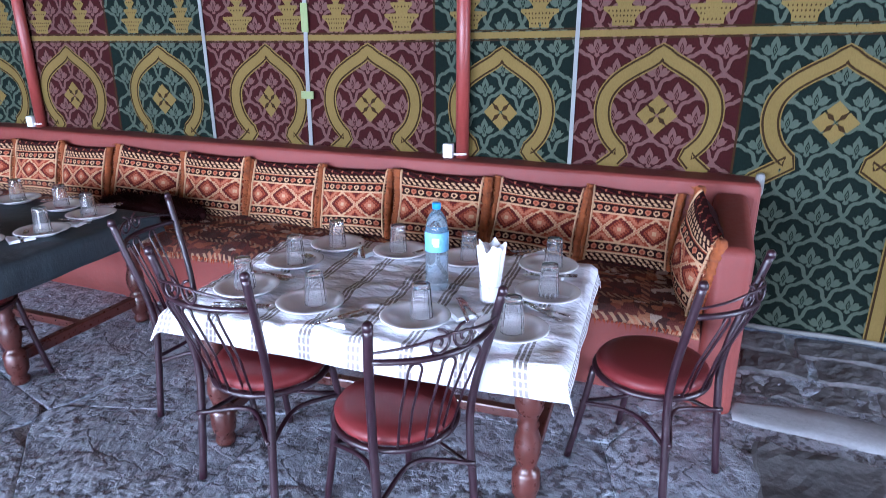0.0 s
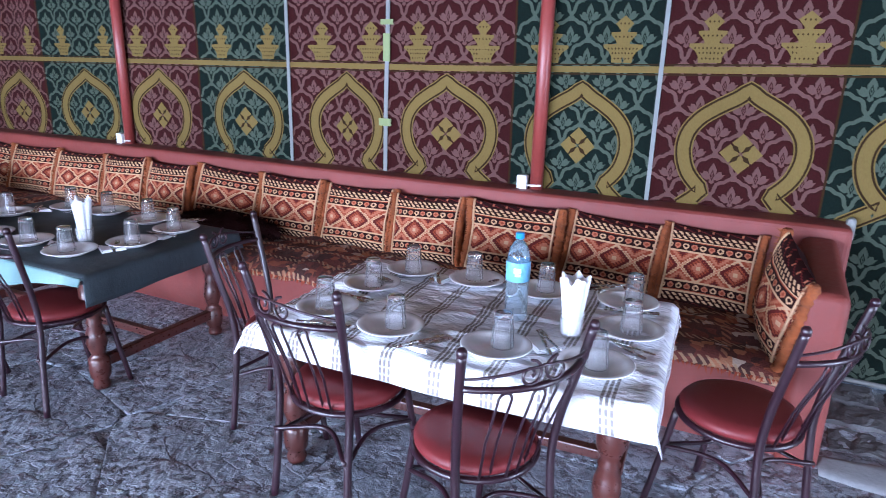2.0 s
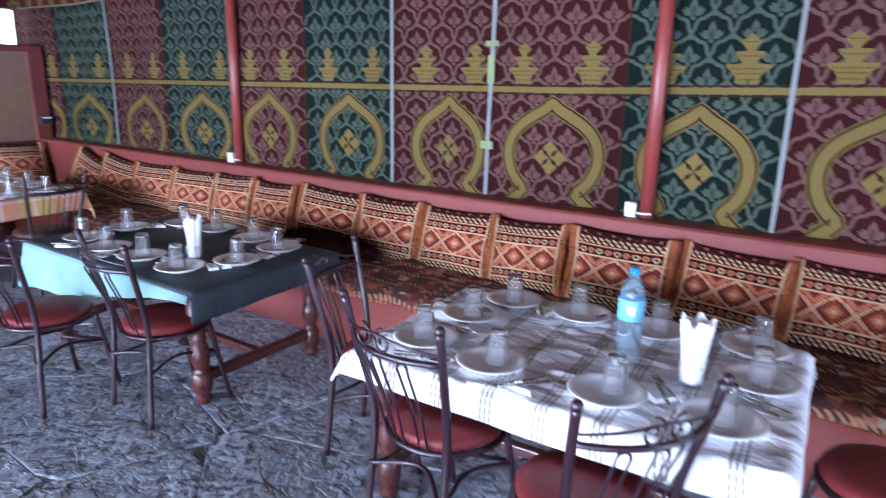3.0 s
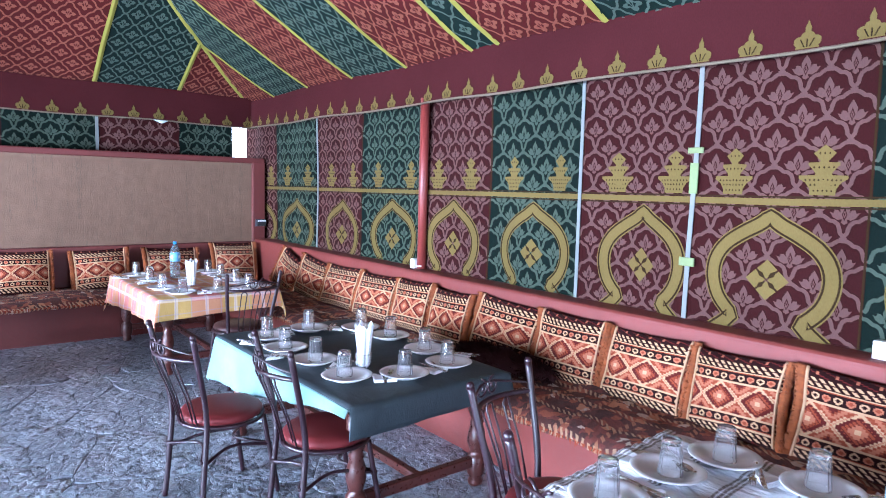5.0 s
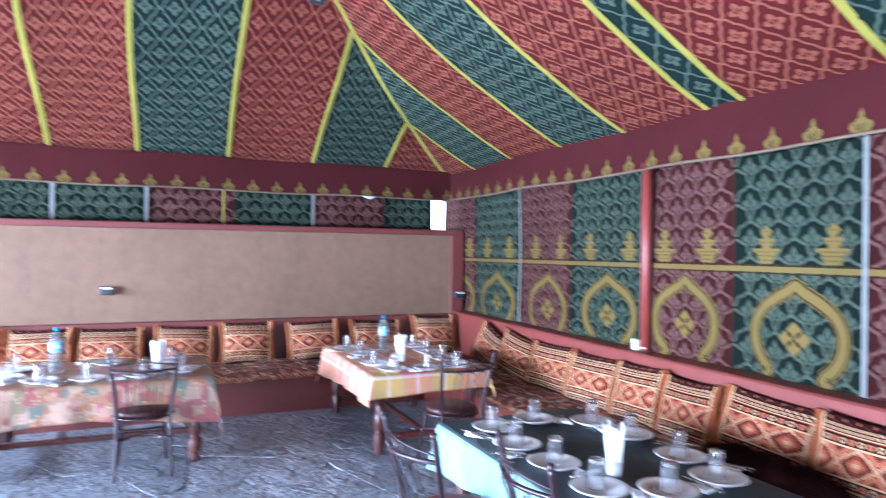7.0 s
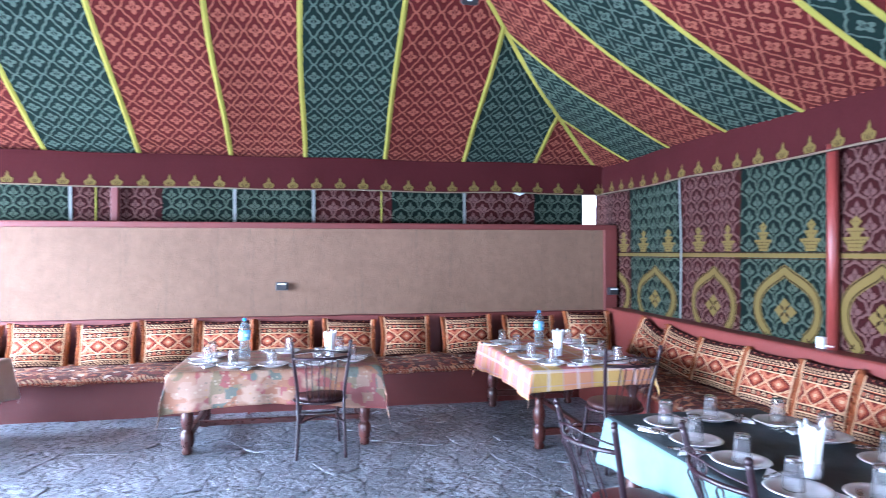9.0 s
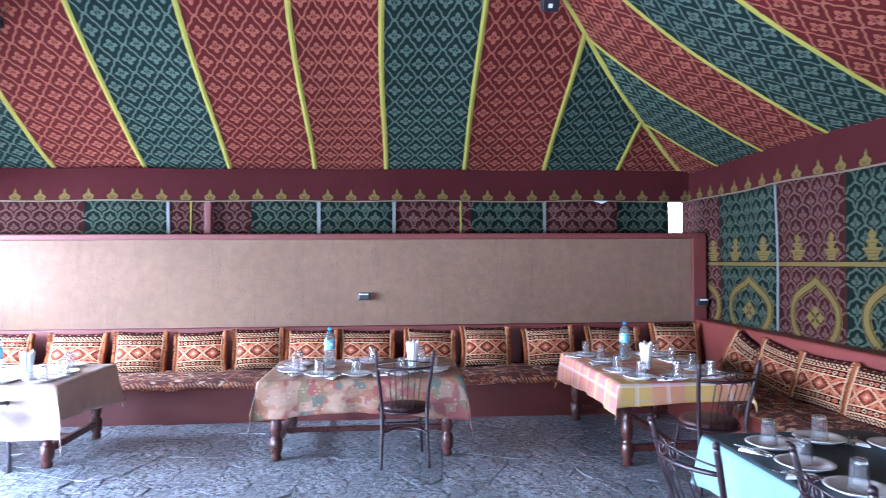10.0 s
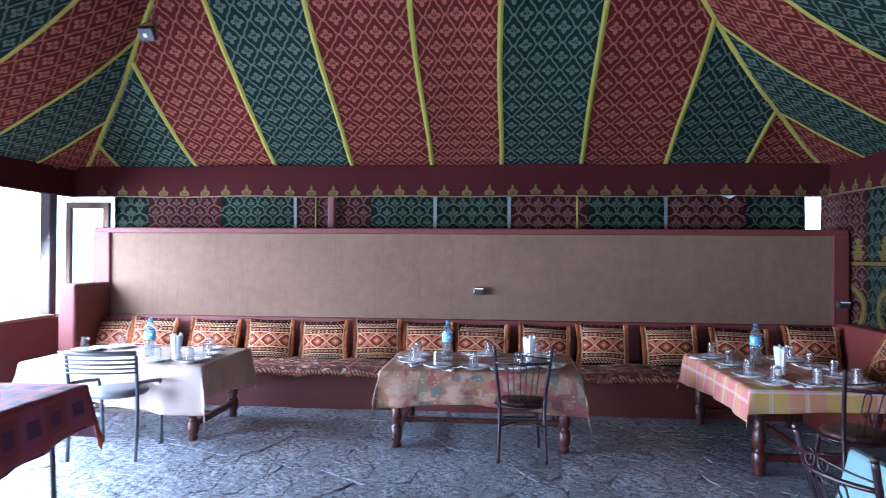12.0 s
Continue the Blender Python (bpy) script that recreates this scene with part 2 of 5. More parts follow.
GLASS = glass_material("tumbler_glass", (0.97, 0.98, 1.0))
GLASS.node_tree.nodes["Principled BSDF"].inputs["IOR"].default_value = 1.46
GLASS.node_tree.nodes["Principled BSDF"].inputs["Transmission Weight"].default_value = 0.955
BOTTLE_PET = glass_material("bottle_plastic", (0.72, 0.89, 1.0), 0.04)
BOTTLE_PET.node_tree.nodes["Principled BSDF"].inputs["Transmission Weight"].default_value = 0.92
THIN_GLASS = glass_material("thin_glass", (0.96, 0.98, 1.0))
THIN_GLASS.node_tree.nodes["Principled BSDF"].inputs["Transmission Weight"].default_value = 0.0
THIN_GLASS.node_tree.nodes["Principled BSDF"].inputs["Alpha"].default_value = 0.22
PANE = glass_material("window_glass", (0.9, 0.97, 1.0))


def stripes(n, l, axis, period, lo, hi, shift=0.0):
    """1 where a coordinate, in metres, lies in the band lo..hi of its period."""
    f = maths(n, l, "FRACT", maths(n, l, "MULTIPLY_ADD", axis, 1 / period, shift))
    return maths(n, l, "MULTIPLY", maths(n, l, "GREATER_THAN", f, lo), maths(n, l, "LESS_THAN", f, hi))


def throw_material():
    """The woven throw on the bench seats: dark maroon rows with rust figures and a few cream blocks."""
    m, n, l, b = material("woven_throw", 0.92)
    v = coords(n, l)
    bent = mix(n, l, 0.06, coords(n, l, (1.0, 1.0, 1.0)), noise_colour(n, l, v, 5))
    sep = n.new("ShaderNodeSeparateXYZ")
    l.new(bent, sep.inputs["Vector"])
    x, y = sep.outputs[0], sep.outputs[1]
    vo = n.new("ShaderNodeTexVoronoi")
    vo.distance, vo.inputs["Scale"].default_value = "CHEBYCHEV", 26
    l.new(bent, vo.inputs["Vector"])
    sc = n.new("ShaderNodeSeparateColor")
    l.new(vo.outputs["Color"], sc.inputs["Color"])
    col = ramp(n, l, sc.outputs[0], [(0.0, (0.055, 0.011, 0.010)), (0.34, (0.13, 0.022, 0.016)), (0.58, (0.030, 0.007, 0.008)), (0.76, (0.27, 0.070, 0.030)), (0.88, (0.46, 0.19, 0.09)), (0.935, (0.55, 0.45, 0.36))], True)
    slant = maths(n, l, "ADD", x, y)
    band = maths(n, l, "MULTIPLY", stripes(n, l, y, 0.15, 0.10, 0.32), stripes(n, l, slant, 0.032, 0.0, 0.45))
    col = mix(n, l, maths(n, l, "MULTIPLY", band, 0.75), col, (0.50, 0.33, 0.19))
    band = maths(n, l, "MULTIPLY", stripes(n, l, x, 0.23, 0.55, 0.68), stripes(n, l, slant, 0.040, 0.0, 0.5))
    col = mix(n, l, maths(n, l, "MULTIPLY", band, 0.7), col, (0.46, 0.20, 0.10))
    fine = noise_tex(n, l, v, 160, 3)
    col = mix(n, l, 0.25, col, ramp(n, l, fine, [(0.3, (0.04, 0.009, 0.008)), (0.7, (0.22, 0.08, 0.045))]))
    l.new(col, b.inputs["Base Color"])
    relief(n, l, b, mix(n, l, 0.5, fine, vo.outputs["Distance"]), 0.7, 0.015)
    return m


THROW = throw_material()


def tablecloth_material(name, kind):
    m, n, l, b = material(name, 0.75)
    uv = n.new("ShaderNodeUVMap")
    uv.uv_map = "cloth"
    sep = n.new("ShaderNodeSeparateXYZ")
    l.new(uv.outputs["UV"], sep.inputs["Vector"])
    u, v = sep.outputs[0], sep.outputs[1]
    v3 = coords(n, l)
    big, fine = noise_tex(n, l, v3, 3, 4), noise_tex(n, l, v3, 220, 2)
    if kind == "white":
        col = ramp(n, l, big, [(0.3, (0.74, 0.75, 0.81)), (0.7, (0.84, 0.85, 0.88))])
        for axis, per in ((u, 0.172),):
            for lo in (0.10, 0.19, 0.28):
                dash = stripes(n, l, v if axis is u else u, 0.024, 0.0, 0.72)
                s = maths(n, l, "MULTIPLY", stripes(n, l, axis, per, lo, lo + 0.055), maths(n, l, "MULTIPLY_ADD", dash, 0.3, 0.55))
                col = mix(n, l, s, col, (0.13, 0.10, 0.075))
    elif kind == "plaid":
        col = mix(n, l, stripes(n, l, u, 0.26, 0.0, 0.5), (0.54, 0.18, 0.15), (0.54, 0.25, 0.13))
        rows = maths(n, l, "MULTIPLY", stripes(n, l, v, 0.46, 0.0, 0.5), maths(n, l, "MULTIPLY_ADD", maths(n, l, "GREATER_THAN", u, 0.62), 0.6, 0.35))
        col = mix(n, l, rows, col, (0.52, 0.34, 0.10))
        for axis in (u, v):
            col = mix(n, l, maths(n, l, "MULTIPLY", stripes(n, l, axis, 0.22, 0.40, 0.52), 0.4), col, (0.72, 0.66, 0.62))
            col = mix(n, l, maths(n, l, "MULTIPLY", stripes(n, l, axis, 0.11, 0.85, 0.92), 0.5), col, (0.36, 0.30, 0.38))
    elif kind == "check":
        col = mix(n, l, stripes(n, l, u, 0.34, 0.0, 0.5), (0.21, 0.036, 0.045), (0.25, 0.060, 0.095))
        col = mix(n, l, maths(n, l, "MULTIPLY", stripes(n, l, v, 0.34, 0.0, 0.5), 0.5), col, (0.30, 0.065, 0.050))
        sq = maths(n, l, "MULTIPLY", stripes(n, l, u, 0.17, 0.25, 0.75), stripes(n, l, v, 0.17, 0.25, 0.75))
        col = mix(n, l, maths(n, l, "MULTIPLY", sq, 0.8), col, (0.06, 0.03, 0.06))
        corner = maths(n, l, "MULTIPLY", maths(n, l, "LESS_THAN", u, -0.74), maths(n, l, "GREATER_THAN", v, 0.52))
        col = mix(n, l, maths(n, l, "MULTIPLY", corner, 0.85), col, (0.60, 0.115, 0.035))
    elif kind == "printed":
        # beige oilcloth with a framed field of small red, ochre and green figures
        col = ramp(n, l, big, [(0.3, (0.30, 0.185, 0.125)), (0.7, (0.37, 0.245, 0.175))])
        vo = n.new("ShaderNodeTexVoronoi")
        vo.distance, vo.inputs["Scale"].default_value = "CHEBYCHEV", 13.0
        l.new(uv.outputs["UV"], vo.inputs["Vector"])
        sc = n.new("ShaderNodeSeparateColor")
        l.new(vo.outputs["Color"], sc.inputs["Color"])
        fields = ramp(n, l, sc.outputs[0], [(0.0, (0.25, 0.13, 0.08)), (0.22, (0.21, 0.040, 0.045)), (0.46, (0.22, 0.085, 0.040)), (0.64, (0.15, 0.115, 0.060)), (0.78, (0.28, 0.17, 0.12)), (0.93, (0.070, 0.10, 0.085))], True)
        patch = noise_tex(n, l, uv.outputs["UV"], 3.2, 3)
        col = mix(n, l, maths(n, l, "MULTIPLY", ramp(n, l, patch, [(0.38, (0, 0, 0)), (0.43, (1, 1, 1))]), 0.85), col, fields)
        v2 = n.new("ShaderNodeTexVoronoi")
        v2.inputs["Scale"].default_value = 34
        l.new(uv.outputs["UV"], v2.inputs["Vector"])
        sp = n.new("ShaderNodeSeparateColor")
        l.new(v2.outputs["Color"], sp.inputs["Color"])
        dots = maths(n, l, "MULTIPLY", ramp(n, l, v2.outputs["Distance"], [(0.30, (1, 1, 1)), (0.34, (0, 0, 0))]), stripes(n, l, sp.outputs[0], 1.0, 0.45, 1.0))
        col = mix(n, l, maths(n, l, "MULTIPLY", dots, 0.5), col, ramp(n, l, sp.outputs[1], [(0.0, (0.40, 0.31, 0.22)), (0.5, (0.09, 0.085, 0.06)), (0.75, (0.33, 0.17, 0.05))], True))
    elif kind == "cream":
        col = ramp(n, l, big, [(0.3, (0.37, 0.275, 0.23)), (0.7, (0.46, 0.36, 0.31))])
    elif kind == "dark":
        col = ramp(n, l, big, [(0.3, (0.030, 0.042, 0.050)), (0.7, (0.050, 0.066, 0.074))])
    else:
        col = ramp(n, l, big, [(0.3, (0.14, 0.245, 0.245)), (0.7, (0.235, 0.35, 0.345))])
    l.new(col, b.inputs["Base Color"])
    b.inputs["Specular IOR Level"].default_value = 0.3
    wrinkle = noise_tex(n, l, coords(n, l, (1.0, 2.2, 1.0)), 9, 4)
    if kind == "white":
        crease = n.new("ShaderNodeTexVoronoi")
        crease.feature, crease.inputs["Scale"].default_value = "DISTANCE_TO_EDGE", 6.0
        l.new(mix(n, l, 0.2, coords(n, l, (0.6, 1.5, 1.0)), noise_colour(n, l, v3, 4.0)), crease.inputs["Vector"])
        relief(n, l, b, mix(n, l, 0.55, wrinkle, crease.outputs["Distance"]), 1.0, 0.055)
    else:
        relief(n, l, b, mix(n, l, 0.15, wrinkle, fine), 0.5, 0.012)
    return m


CLOTHS = {k: tablecloth_material(k + "_tablecloth_fabric", k) for k in ("white", "plaid", "check", "printed", "cream", "dark", "mint")}
CLOTHS["dark"].node_tree.nodes["Principled BSDF"].inputs["Roughness"].default_value = 0.6
CLOTHS["cream"].node_tree.nodes["Principled BSDF"].inputs["Roughness"].default_value = 0.4
CLOTHS["printed"].node_tree.nodes["Principled BSDF"].inputs["Roughness"].default_value = 0.4


# ---- mesh helpers ----
def finish(name, data, mats, parent=None, label="", smooth=False):
    for m in (mats if isinstance(mats, (list, tuple)) else [mats]):
        data.materials.append(m)
    if smooth:
        for p in data.polygons:
            p.use_smooth = True
    ob = new(name, data)
    if parent is not None:
        ob.parent = parent
    if label:
        ob["label"] = label
    return ob


def part(name, bm, mats, parent=None, label="", smooth=False):
    data = bpy.data.meshes.new(name)
    bm.to_mesh(data)
    bm.free()
    return finish(name, data, mats, parent, label, smooth)


def raw(name, verts, faces, mats, parent=None, label="", smooth=False, index=None):
    data = bpy.data.meshes.new(name)
    data.from_pydata(verts, [], faces)
    if index is not None:
        data.polygons.foreach_set("material_index", index)
    data.update()
    return finish(name, data, mats, parent, label, smooth)


def thing(name, label, category, m=None, group="", kind=""):
    ob = new(name)
    ob.empty_display_size = 0.05
    if m is not None:
        ob.matrix_basis = m
    return tagged(ob, label, category, group, kind)


def box(x0, y0, z0, x1, y1, z1, bevel=0.0, segments=2, bm=None):
    own = bm or bmesh.new()
    made = bmesh.ops.create_cube(own, size=1.0)["verts"]
    for v in made:
        v.co = Vector(((x0 + x1) / 2 + v.co.x * (x1 - x0), (y0 + y1) / 2 + v.co.y * (y1 - y0), (z0 + z1) / 2 + v.co.z * (z1 - z0)))
    if bevel:
        edges = list({e for v in made for e in v.link_edges})
        bmesh.ops.bevel(own, geom=edges, offset=bevel, segments=segments, affect="EDGES", profile=0.5)
    return own


def tube_data(paths, radius, sides=8, closed=False):
    """Verts and faces of round tubes along point lists; radius may be a list per point."""
    verts, faces = [], []
    for pts in paths:
        pts = [Vector(p) for p in pts]
        n, base, up = len(pts), len(verts), None
        for i, p in enumerate(pts):
            a = pts[(i - 1) % n] if closed or i else p
            c = pts[(i + 1) % n] if closed or i < n - 1 else p
            t = (c - a).normalized()
            if up is None:
                up = t.orthogonal().normalized()
            up = (up - t * up.dot(t)).normalized()
            side = t.cross(up)
            r = radius[i] if isinstance(radius, (list, tuple)) else radius
            for k in range(sides):
                ang = 2 * math.pi * k / sides
                verts.append(p + (up * math.cos(ang) + side * math.sin(ang)) * r)
        for i in range(n if closed else n - 1):
            j = (i + 1) % n
            for k in range(sides):
                q = (k + 1) % sides
                faces.append((base + i * sides + k, base + i * sides + q, base + j * sides + q, base + j * sides + k))
        if not closed:
            faces.append(tuple(base + k for k in reversed(range(sides))))
            faces.append(tuple(base + (n - 1) * sides + k for k in range(sides)))
    return verts, faces


def tube(name, paths, radius, mat, parent=None, sides=8, closed=False, label=""):
    v, f = tube_data(paths, radius, sides, closed)
    return raw(name, v, f, mat, parent, label, True)


def curve_points(ctrl, steps=6):
    """A smooth line through the points."""
    p = [Vector(c) for c in ctrl]
    p = [p[0] * 2 - p[1]] + p + [p[-1] * 2 - p[-2]]
    out = []
    for i in range(1, len(p) - 2):
        for k in range(steps):
            t = k / steps
            out.append(0.5 * (2 * p[i] + (p[i + 1] - p[i - 1]) * t + (2 * p[i - 1] - 5 * p[i] + 4 * p[i + 1] - p[i + 2]) * t * t + (3 * p[i] - p[i - 1] - 3 * p[i + 1] + p[i + 2]) * t ** 3))
    return out + [p[-2]]


def lathe_data(profile, sides=24):
    """Verts and faces of a turned body from (radius, z) pairs; radius 0 closes an end."""
    verts, faces, rings = [], [], []
    for r, z in profile:
        if r <= 1e-6:
            rings.append([len(verts)])
            verts.append((0, 0, z))
        else:
            rings.append(list(range(len(verts), len(verts) + sides)))
            verts += [(r * math.cos(2 * math.pi * k / sides), r * math.sin(2 * math.pi * k / sides), z) for k in range(sides)]
    for a, b in zip(rings, rings[1:]):
        for k in range(sides):
            q = (k + 1) % sides
            if len(a) == 1 and len(b) > 1:
                faces.append((a[0], b[q], b[k]))
            elif len(b) == 1 and len(a) > 1:
                faces.append((a[k], a[q], b[0]))
            elif len(a) > 1:
                faces.append((a[k], a[q], b[q], b[k]))
    return verts, faces


def lathe(name, profile, mat, parent=None, sides=24, label="", at=(0, 0, 0), smooth=True):
    v, f = lathe_data(profile, sides)
    v = [(x + at[0], y + at[1], z + at[2]) for x, y, z in v]
    return raw(name, v, f, mat, parent, label, smooth)


def wobble(x, y, z, scale=1.0):
    return noise.noise(Vector((x * scale, y * scale, z * scale)))


# ---- woven patterns ----
class Sheet:
    """Flat woven figures laid on a surface: place(u, v, height) gives the point of the surface."""

    def __init__(self, place, inside=None):
        self.place, self.inside, self.verts, self.faces = place, inside, [], []

    def poly(self, pts, h=0.003):
        if self.inside and not self.inside(sum(p[0] for p in pts) / len(pts), sum(p[1] for p in pts) / len(pts)):
            return
        base = len(self.verts)
        self.verts += [self.place(u, v, h) for u, v in pts]
        self.faces.append(tuple(range(base, base + len(pts))))

    def ribbon(self, pts, width, h=0.003):
        left, right = [], []
        for i, (x, y) in enumerate(pts):
            a, c = pts[max(i - 1, 0)], pts[min(i + 1, len(pts) - 1)]
            dx, dy = c[0] - a[0], c[1] - a[1]
            d = math.hypot(dx, dy) or 1
            left.append((x - dy / d * width / 2, y + dx / d * width / 2))
            right.append((x + dy / d * width / 2, y - dx / d * width / 2))
        for i in range(len(pts) - 1):
            self.poly([right[i], right[i + 1], left[i + 1], left[i]], h)

    def make(self, name, mat, parent, label=""):
        return raw(name, self.verts, self.faces, mat, parent, label) if self.faces else None


def mirrored(half, cx=0.0, cy=0.0, s=1.0):
    """A closed outline from its right half, listed from the bottom tip to the top tip."""
    right = [(cx + x * s, cy + y * s) for x, y in half]
    left = [(cx - x * s, cy + y * s) for x, y in reversed(half[1:-1])]
    return right + left


def both_sides(half, cx=0.0, cy=0.0, s=1.0):
    """An open line from its right half, listed from the middle outwards."""
    return [(cx - x * s, cy + y * s) for x, y in reversed(half[1:])] + [(cx + x * s, cy + y * s) for x, y in half]


LILY = ((0, -0.38), (0.10, -0.31), (0.07, -0.20), (0.20, -0.23), (0.34, -0.15), (0.45, 0.03), (0.34, 0.0), (0.31, 0.11), (0.20, 0.10), (0.13, 0.01), (0.15, 0.16), (0.09, 0.29), (0, 0.44))
SCALLOP = ((0, 0.455), (0.09, 0.45), (0.16, 0.405), (0.21, 0.36), (0.30, 0.345), (0.375, 0.29), (0.41, 0.20), (0.43, 0.10), (0.485, 0.03), (0.50, -0.10))
VASE = ((0, 0.0), (0.052, 0.0), (0.054, 0.028), (0.072, 0.055), (0.100, 0.074), (0.100, 0.088), (0.034, 0.090), (0.034, 0.100), (0.048, 0.118), (0.064, 0.134), (0.064, 0.146), (0.018, 0.148), (0.018, 0.156), (0.046, 0.188), (0, 0.226))
HORSESHOE = ((0, 0.302), (0.05, 0.262), (0.12, 0.222), (0.20, 0.166), (0.250, 0.100), (0.268, 0.03), (0.262, -0.04), (0.235, -0.11), (0.19, -0.165), (0.158, -0.192), (0.195, -0.235), (0.255, -0.285))
CREST = ((0, 0.0), (0.050, 0.0), (0.046, 0.010), (0.057, 0.022), (0.056, 0.042), (0.044, 0.052), (0.030, 0.054), (0.024, 0.066), (0.012, 0.072), (0.013, 0.092), (0.006, 0.106), (0, 0.124))

# ---- the setting ----
Y_CLOTH, Y_OPEN, X_END, X_BACK = 4.08, -4.45, -7.40, 6.20
EAVE, HEM = 2.39, 2.10
MID = (Y_CLOTH + Y_OPEN) / 2


def rise(r):
    """Height of the tent roof over its eave, r metres in from it."""
    lift = 0.07 * min(1.0, r / 0.7)
    return lift + (0.33 * r + 0.141 * r * r if r < 2.2 else 1.408 + 0.80 * (r - 2.2))


def line_z(x):
    """Height of the gold line woven across the hangings, which sags towards the corner."""
    return 1.452 + 0.020 * max(-1.0, min(1.6, x)) if x > -1.0 else 1.432 + 0.006 * (x + 1.0)


def fold(x, z):
    """Soft folds of the hung wall cloth."""
    return 0.012 * math.sin(x * 5.1 + 1.3 * math.sin(z * 1.7)) + 0.010 * math.sin(x * 11.7 + z * 1.1) + 0.02 * wobble(x, 0.0, z, 0.9)


ground = part("ground", box(-60, -80, -0.5, 60, 60, -0.12), OUT_GROUND)
tagged(ground, "pale dusty earth round the tent", "ground", kind="structure")
floor = part("floor", box(X_END - 0.3, Y_OPEN - 0.3, -0.2, X_BACK + 0.2, Y_CLOTH + 0.4, -0.010), SLATE)
tagged(floor, "dark rough slate flagstone floor with open joints", "floor", kind="structure")

# masonry bench along the hangings
bench = thing("masonry_bench", "built-in red plastered bench below the wall hangings", "bench")
part("seat_block", box(-6.88, 3.235, -0.03, 0.99, 3.90, 0.325, 0.02), RED_PLASTER, bench)
part("backrest", box(-6.88, 3.90, -0.03, 1.045, 4.14, 0.80, 0.028, 3), RED_PLASTER, bench)
arm = box(0.845, 3.19, -0.03, 0.995, 3.92, 0.70, 0.04, 8)
for v in arm.verts:
    if v.co.z > 0.5 and v.co.y > 3.6:
        v.co.z += 0.05
part("armrest", arm, RED_PLASTER, bench)
# bench and partition at the end
bench2 = thing("masonry_bench", "built-in red plastered bench below the bare earth wall", "bench")
# darker red than the other bench, putting this one's shade into the paint
part("seat_block", box(-6.85, -3.74, -0.03, -6.06, 3.30, 0.325, 0.02), RED_TRIM_AND_SHADE, bench2)
part("backrest", box(-6.90, -3.74, 0.30, -6.825, 3.90, 0.775, 0.012), RED_TRIM_AND_SHADE, bench2)
wall = part("wall_west", box(-7.06, -3.95, -0.05, -6.905, 4.035, 1.70, 0.012), PLASTER)
tagged(wall, "free-standing partition of rough brown earth plaster", "wall", kind="structure")
for nm, b in (("rail_top", (-7.075, -3.95, 1.672, -6.872, 4.035, 1.735)), ("border_right", (-7.07, 3.885, 0.70, -6.868, 4.04, 1.69)), ("border_left", (-7.07, -3.96, 0.70, -6.868, -3.765, 1.69))):
    part(nm, box(*b, 0.012), RED_TRIM_AND_SHADE, wall, "painted red border")
stub = part("wall_stub", box(-6.88, -3.935, -0.05, -6.28, -3.75, 1.13, 0.025, 3), RED_TRIM_AND_SHADE)
tagged(stub, "short red plastered wall closing the end bench", "wall", kind="structure")

# daylight side: low wall, posts and open windows
south = part("wall_south", box(X_END - 0.05, Y_OPEN - 0.12, -0.15, -3.6, Y_OPEN + 0.12, 0.74, 0.015), RED_TRIM_AND_SHADE)
tagged(south, "low dark red wall under the open windows", "wall", kind="structure")
part("window_sill", box(-6.74, Y_OPEN - 0.15, 0.74, -3.6, Y_OPEN + 0.15, 0.775, 0.008), FRAME_WOOD, south)
for px in (-6.82, -3.6, -0.6, 2.4, 5.4):
    post = part("post", box(px - 0.06, Y_OPEN - 0.06, 0.70, px + 0.06, Y_OPEN + 0.06, 2.5, 0.01), DARK_POST)
    tagged(post, "dark wooden post between the windows", "post", "window posts")
win = thing("window_1", "narrow wooden casement with a clear pane behind the partition", "window", kind="structure")
fx, fy0, fy1, fz0, fz1 = -7.22, -4.52, -3.99, 0.9, 2.04
for nm, b in (("window_frame", (fx - 0.03, fy0, fz1 - 0.07, fx + 0.03, fy1, fz1)), ("window_frame", (fx - 0.03, fy0, fz0, fx + 0.03, fy1, fz0 + 0.07)), ("window_frame", (fx - 0.03, fy0, fz0 + 0.07, fx + 0.03, fy0 + 0.06, fz1 - 0.07)), ("window_frame", (fx - 0.03, fy1 - 0.07, fz0 + 0.07, fx + 0.03, fy1, fz1 - 0.07))):
    part(nm, box(*b, 0.005), FRAME_WOOD, win)
pane = part("pane", box(fx - 0.003, fy0 + 0.06, fz0 + 0.07, fx + 0.003, fy1 - 0.07, fz1 - 0.07), PANE, win)
pane.visible_shadow = False
part("wall_below_window", box(fx - 0.04, fy0, -0.1, fx + 0.04, fy1, fz0, 0.01), RED_TRIM_AND_SHADE, win)
# unseen end wall; its doorway is assumed, cut to hold the added lamp
east = part("wall_east", box(X_BACK, Y_OPEN, -0.1, X_BACK + 0.12, 1.5, 2.6), RED_TRIM_AND_SHADE)
part("jamb_wall", box(X_BACK, 3.1, -0.1, X_BACK + 0.12, Y_CLOTH + 0.1, 2.6), RED_TRIM_AND_SHADE, east)
part("lintel", box(X_BACK, 1.5, 1.85, X_BACK + 0.12, 3.1, 2.6), RED_TRIM_AND_SHADE, east)
tagged(east, "plain red wall closing the tent, with an assumed open doorway", "wall", kind="structure")

haze, hn, hl, hb = material("bright_haze", 1.0)
hb.inputs["Emission Color"].default_value, hb.inputs["Emission Strength"].default_value = (0.93, 0.97, 1.0, 1), 4.0
glow = part("backdrop", box(-40, -9.2, -0.2, 12, -9.0, 7), haze)
tagged(glow, "white overexposed daylight outside the open side", "sky", kind="structure")
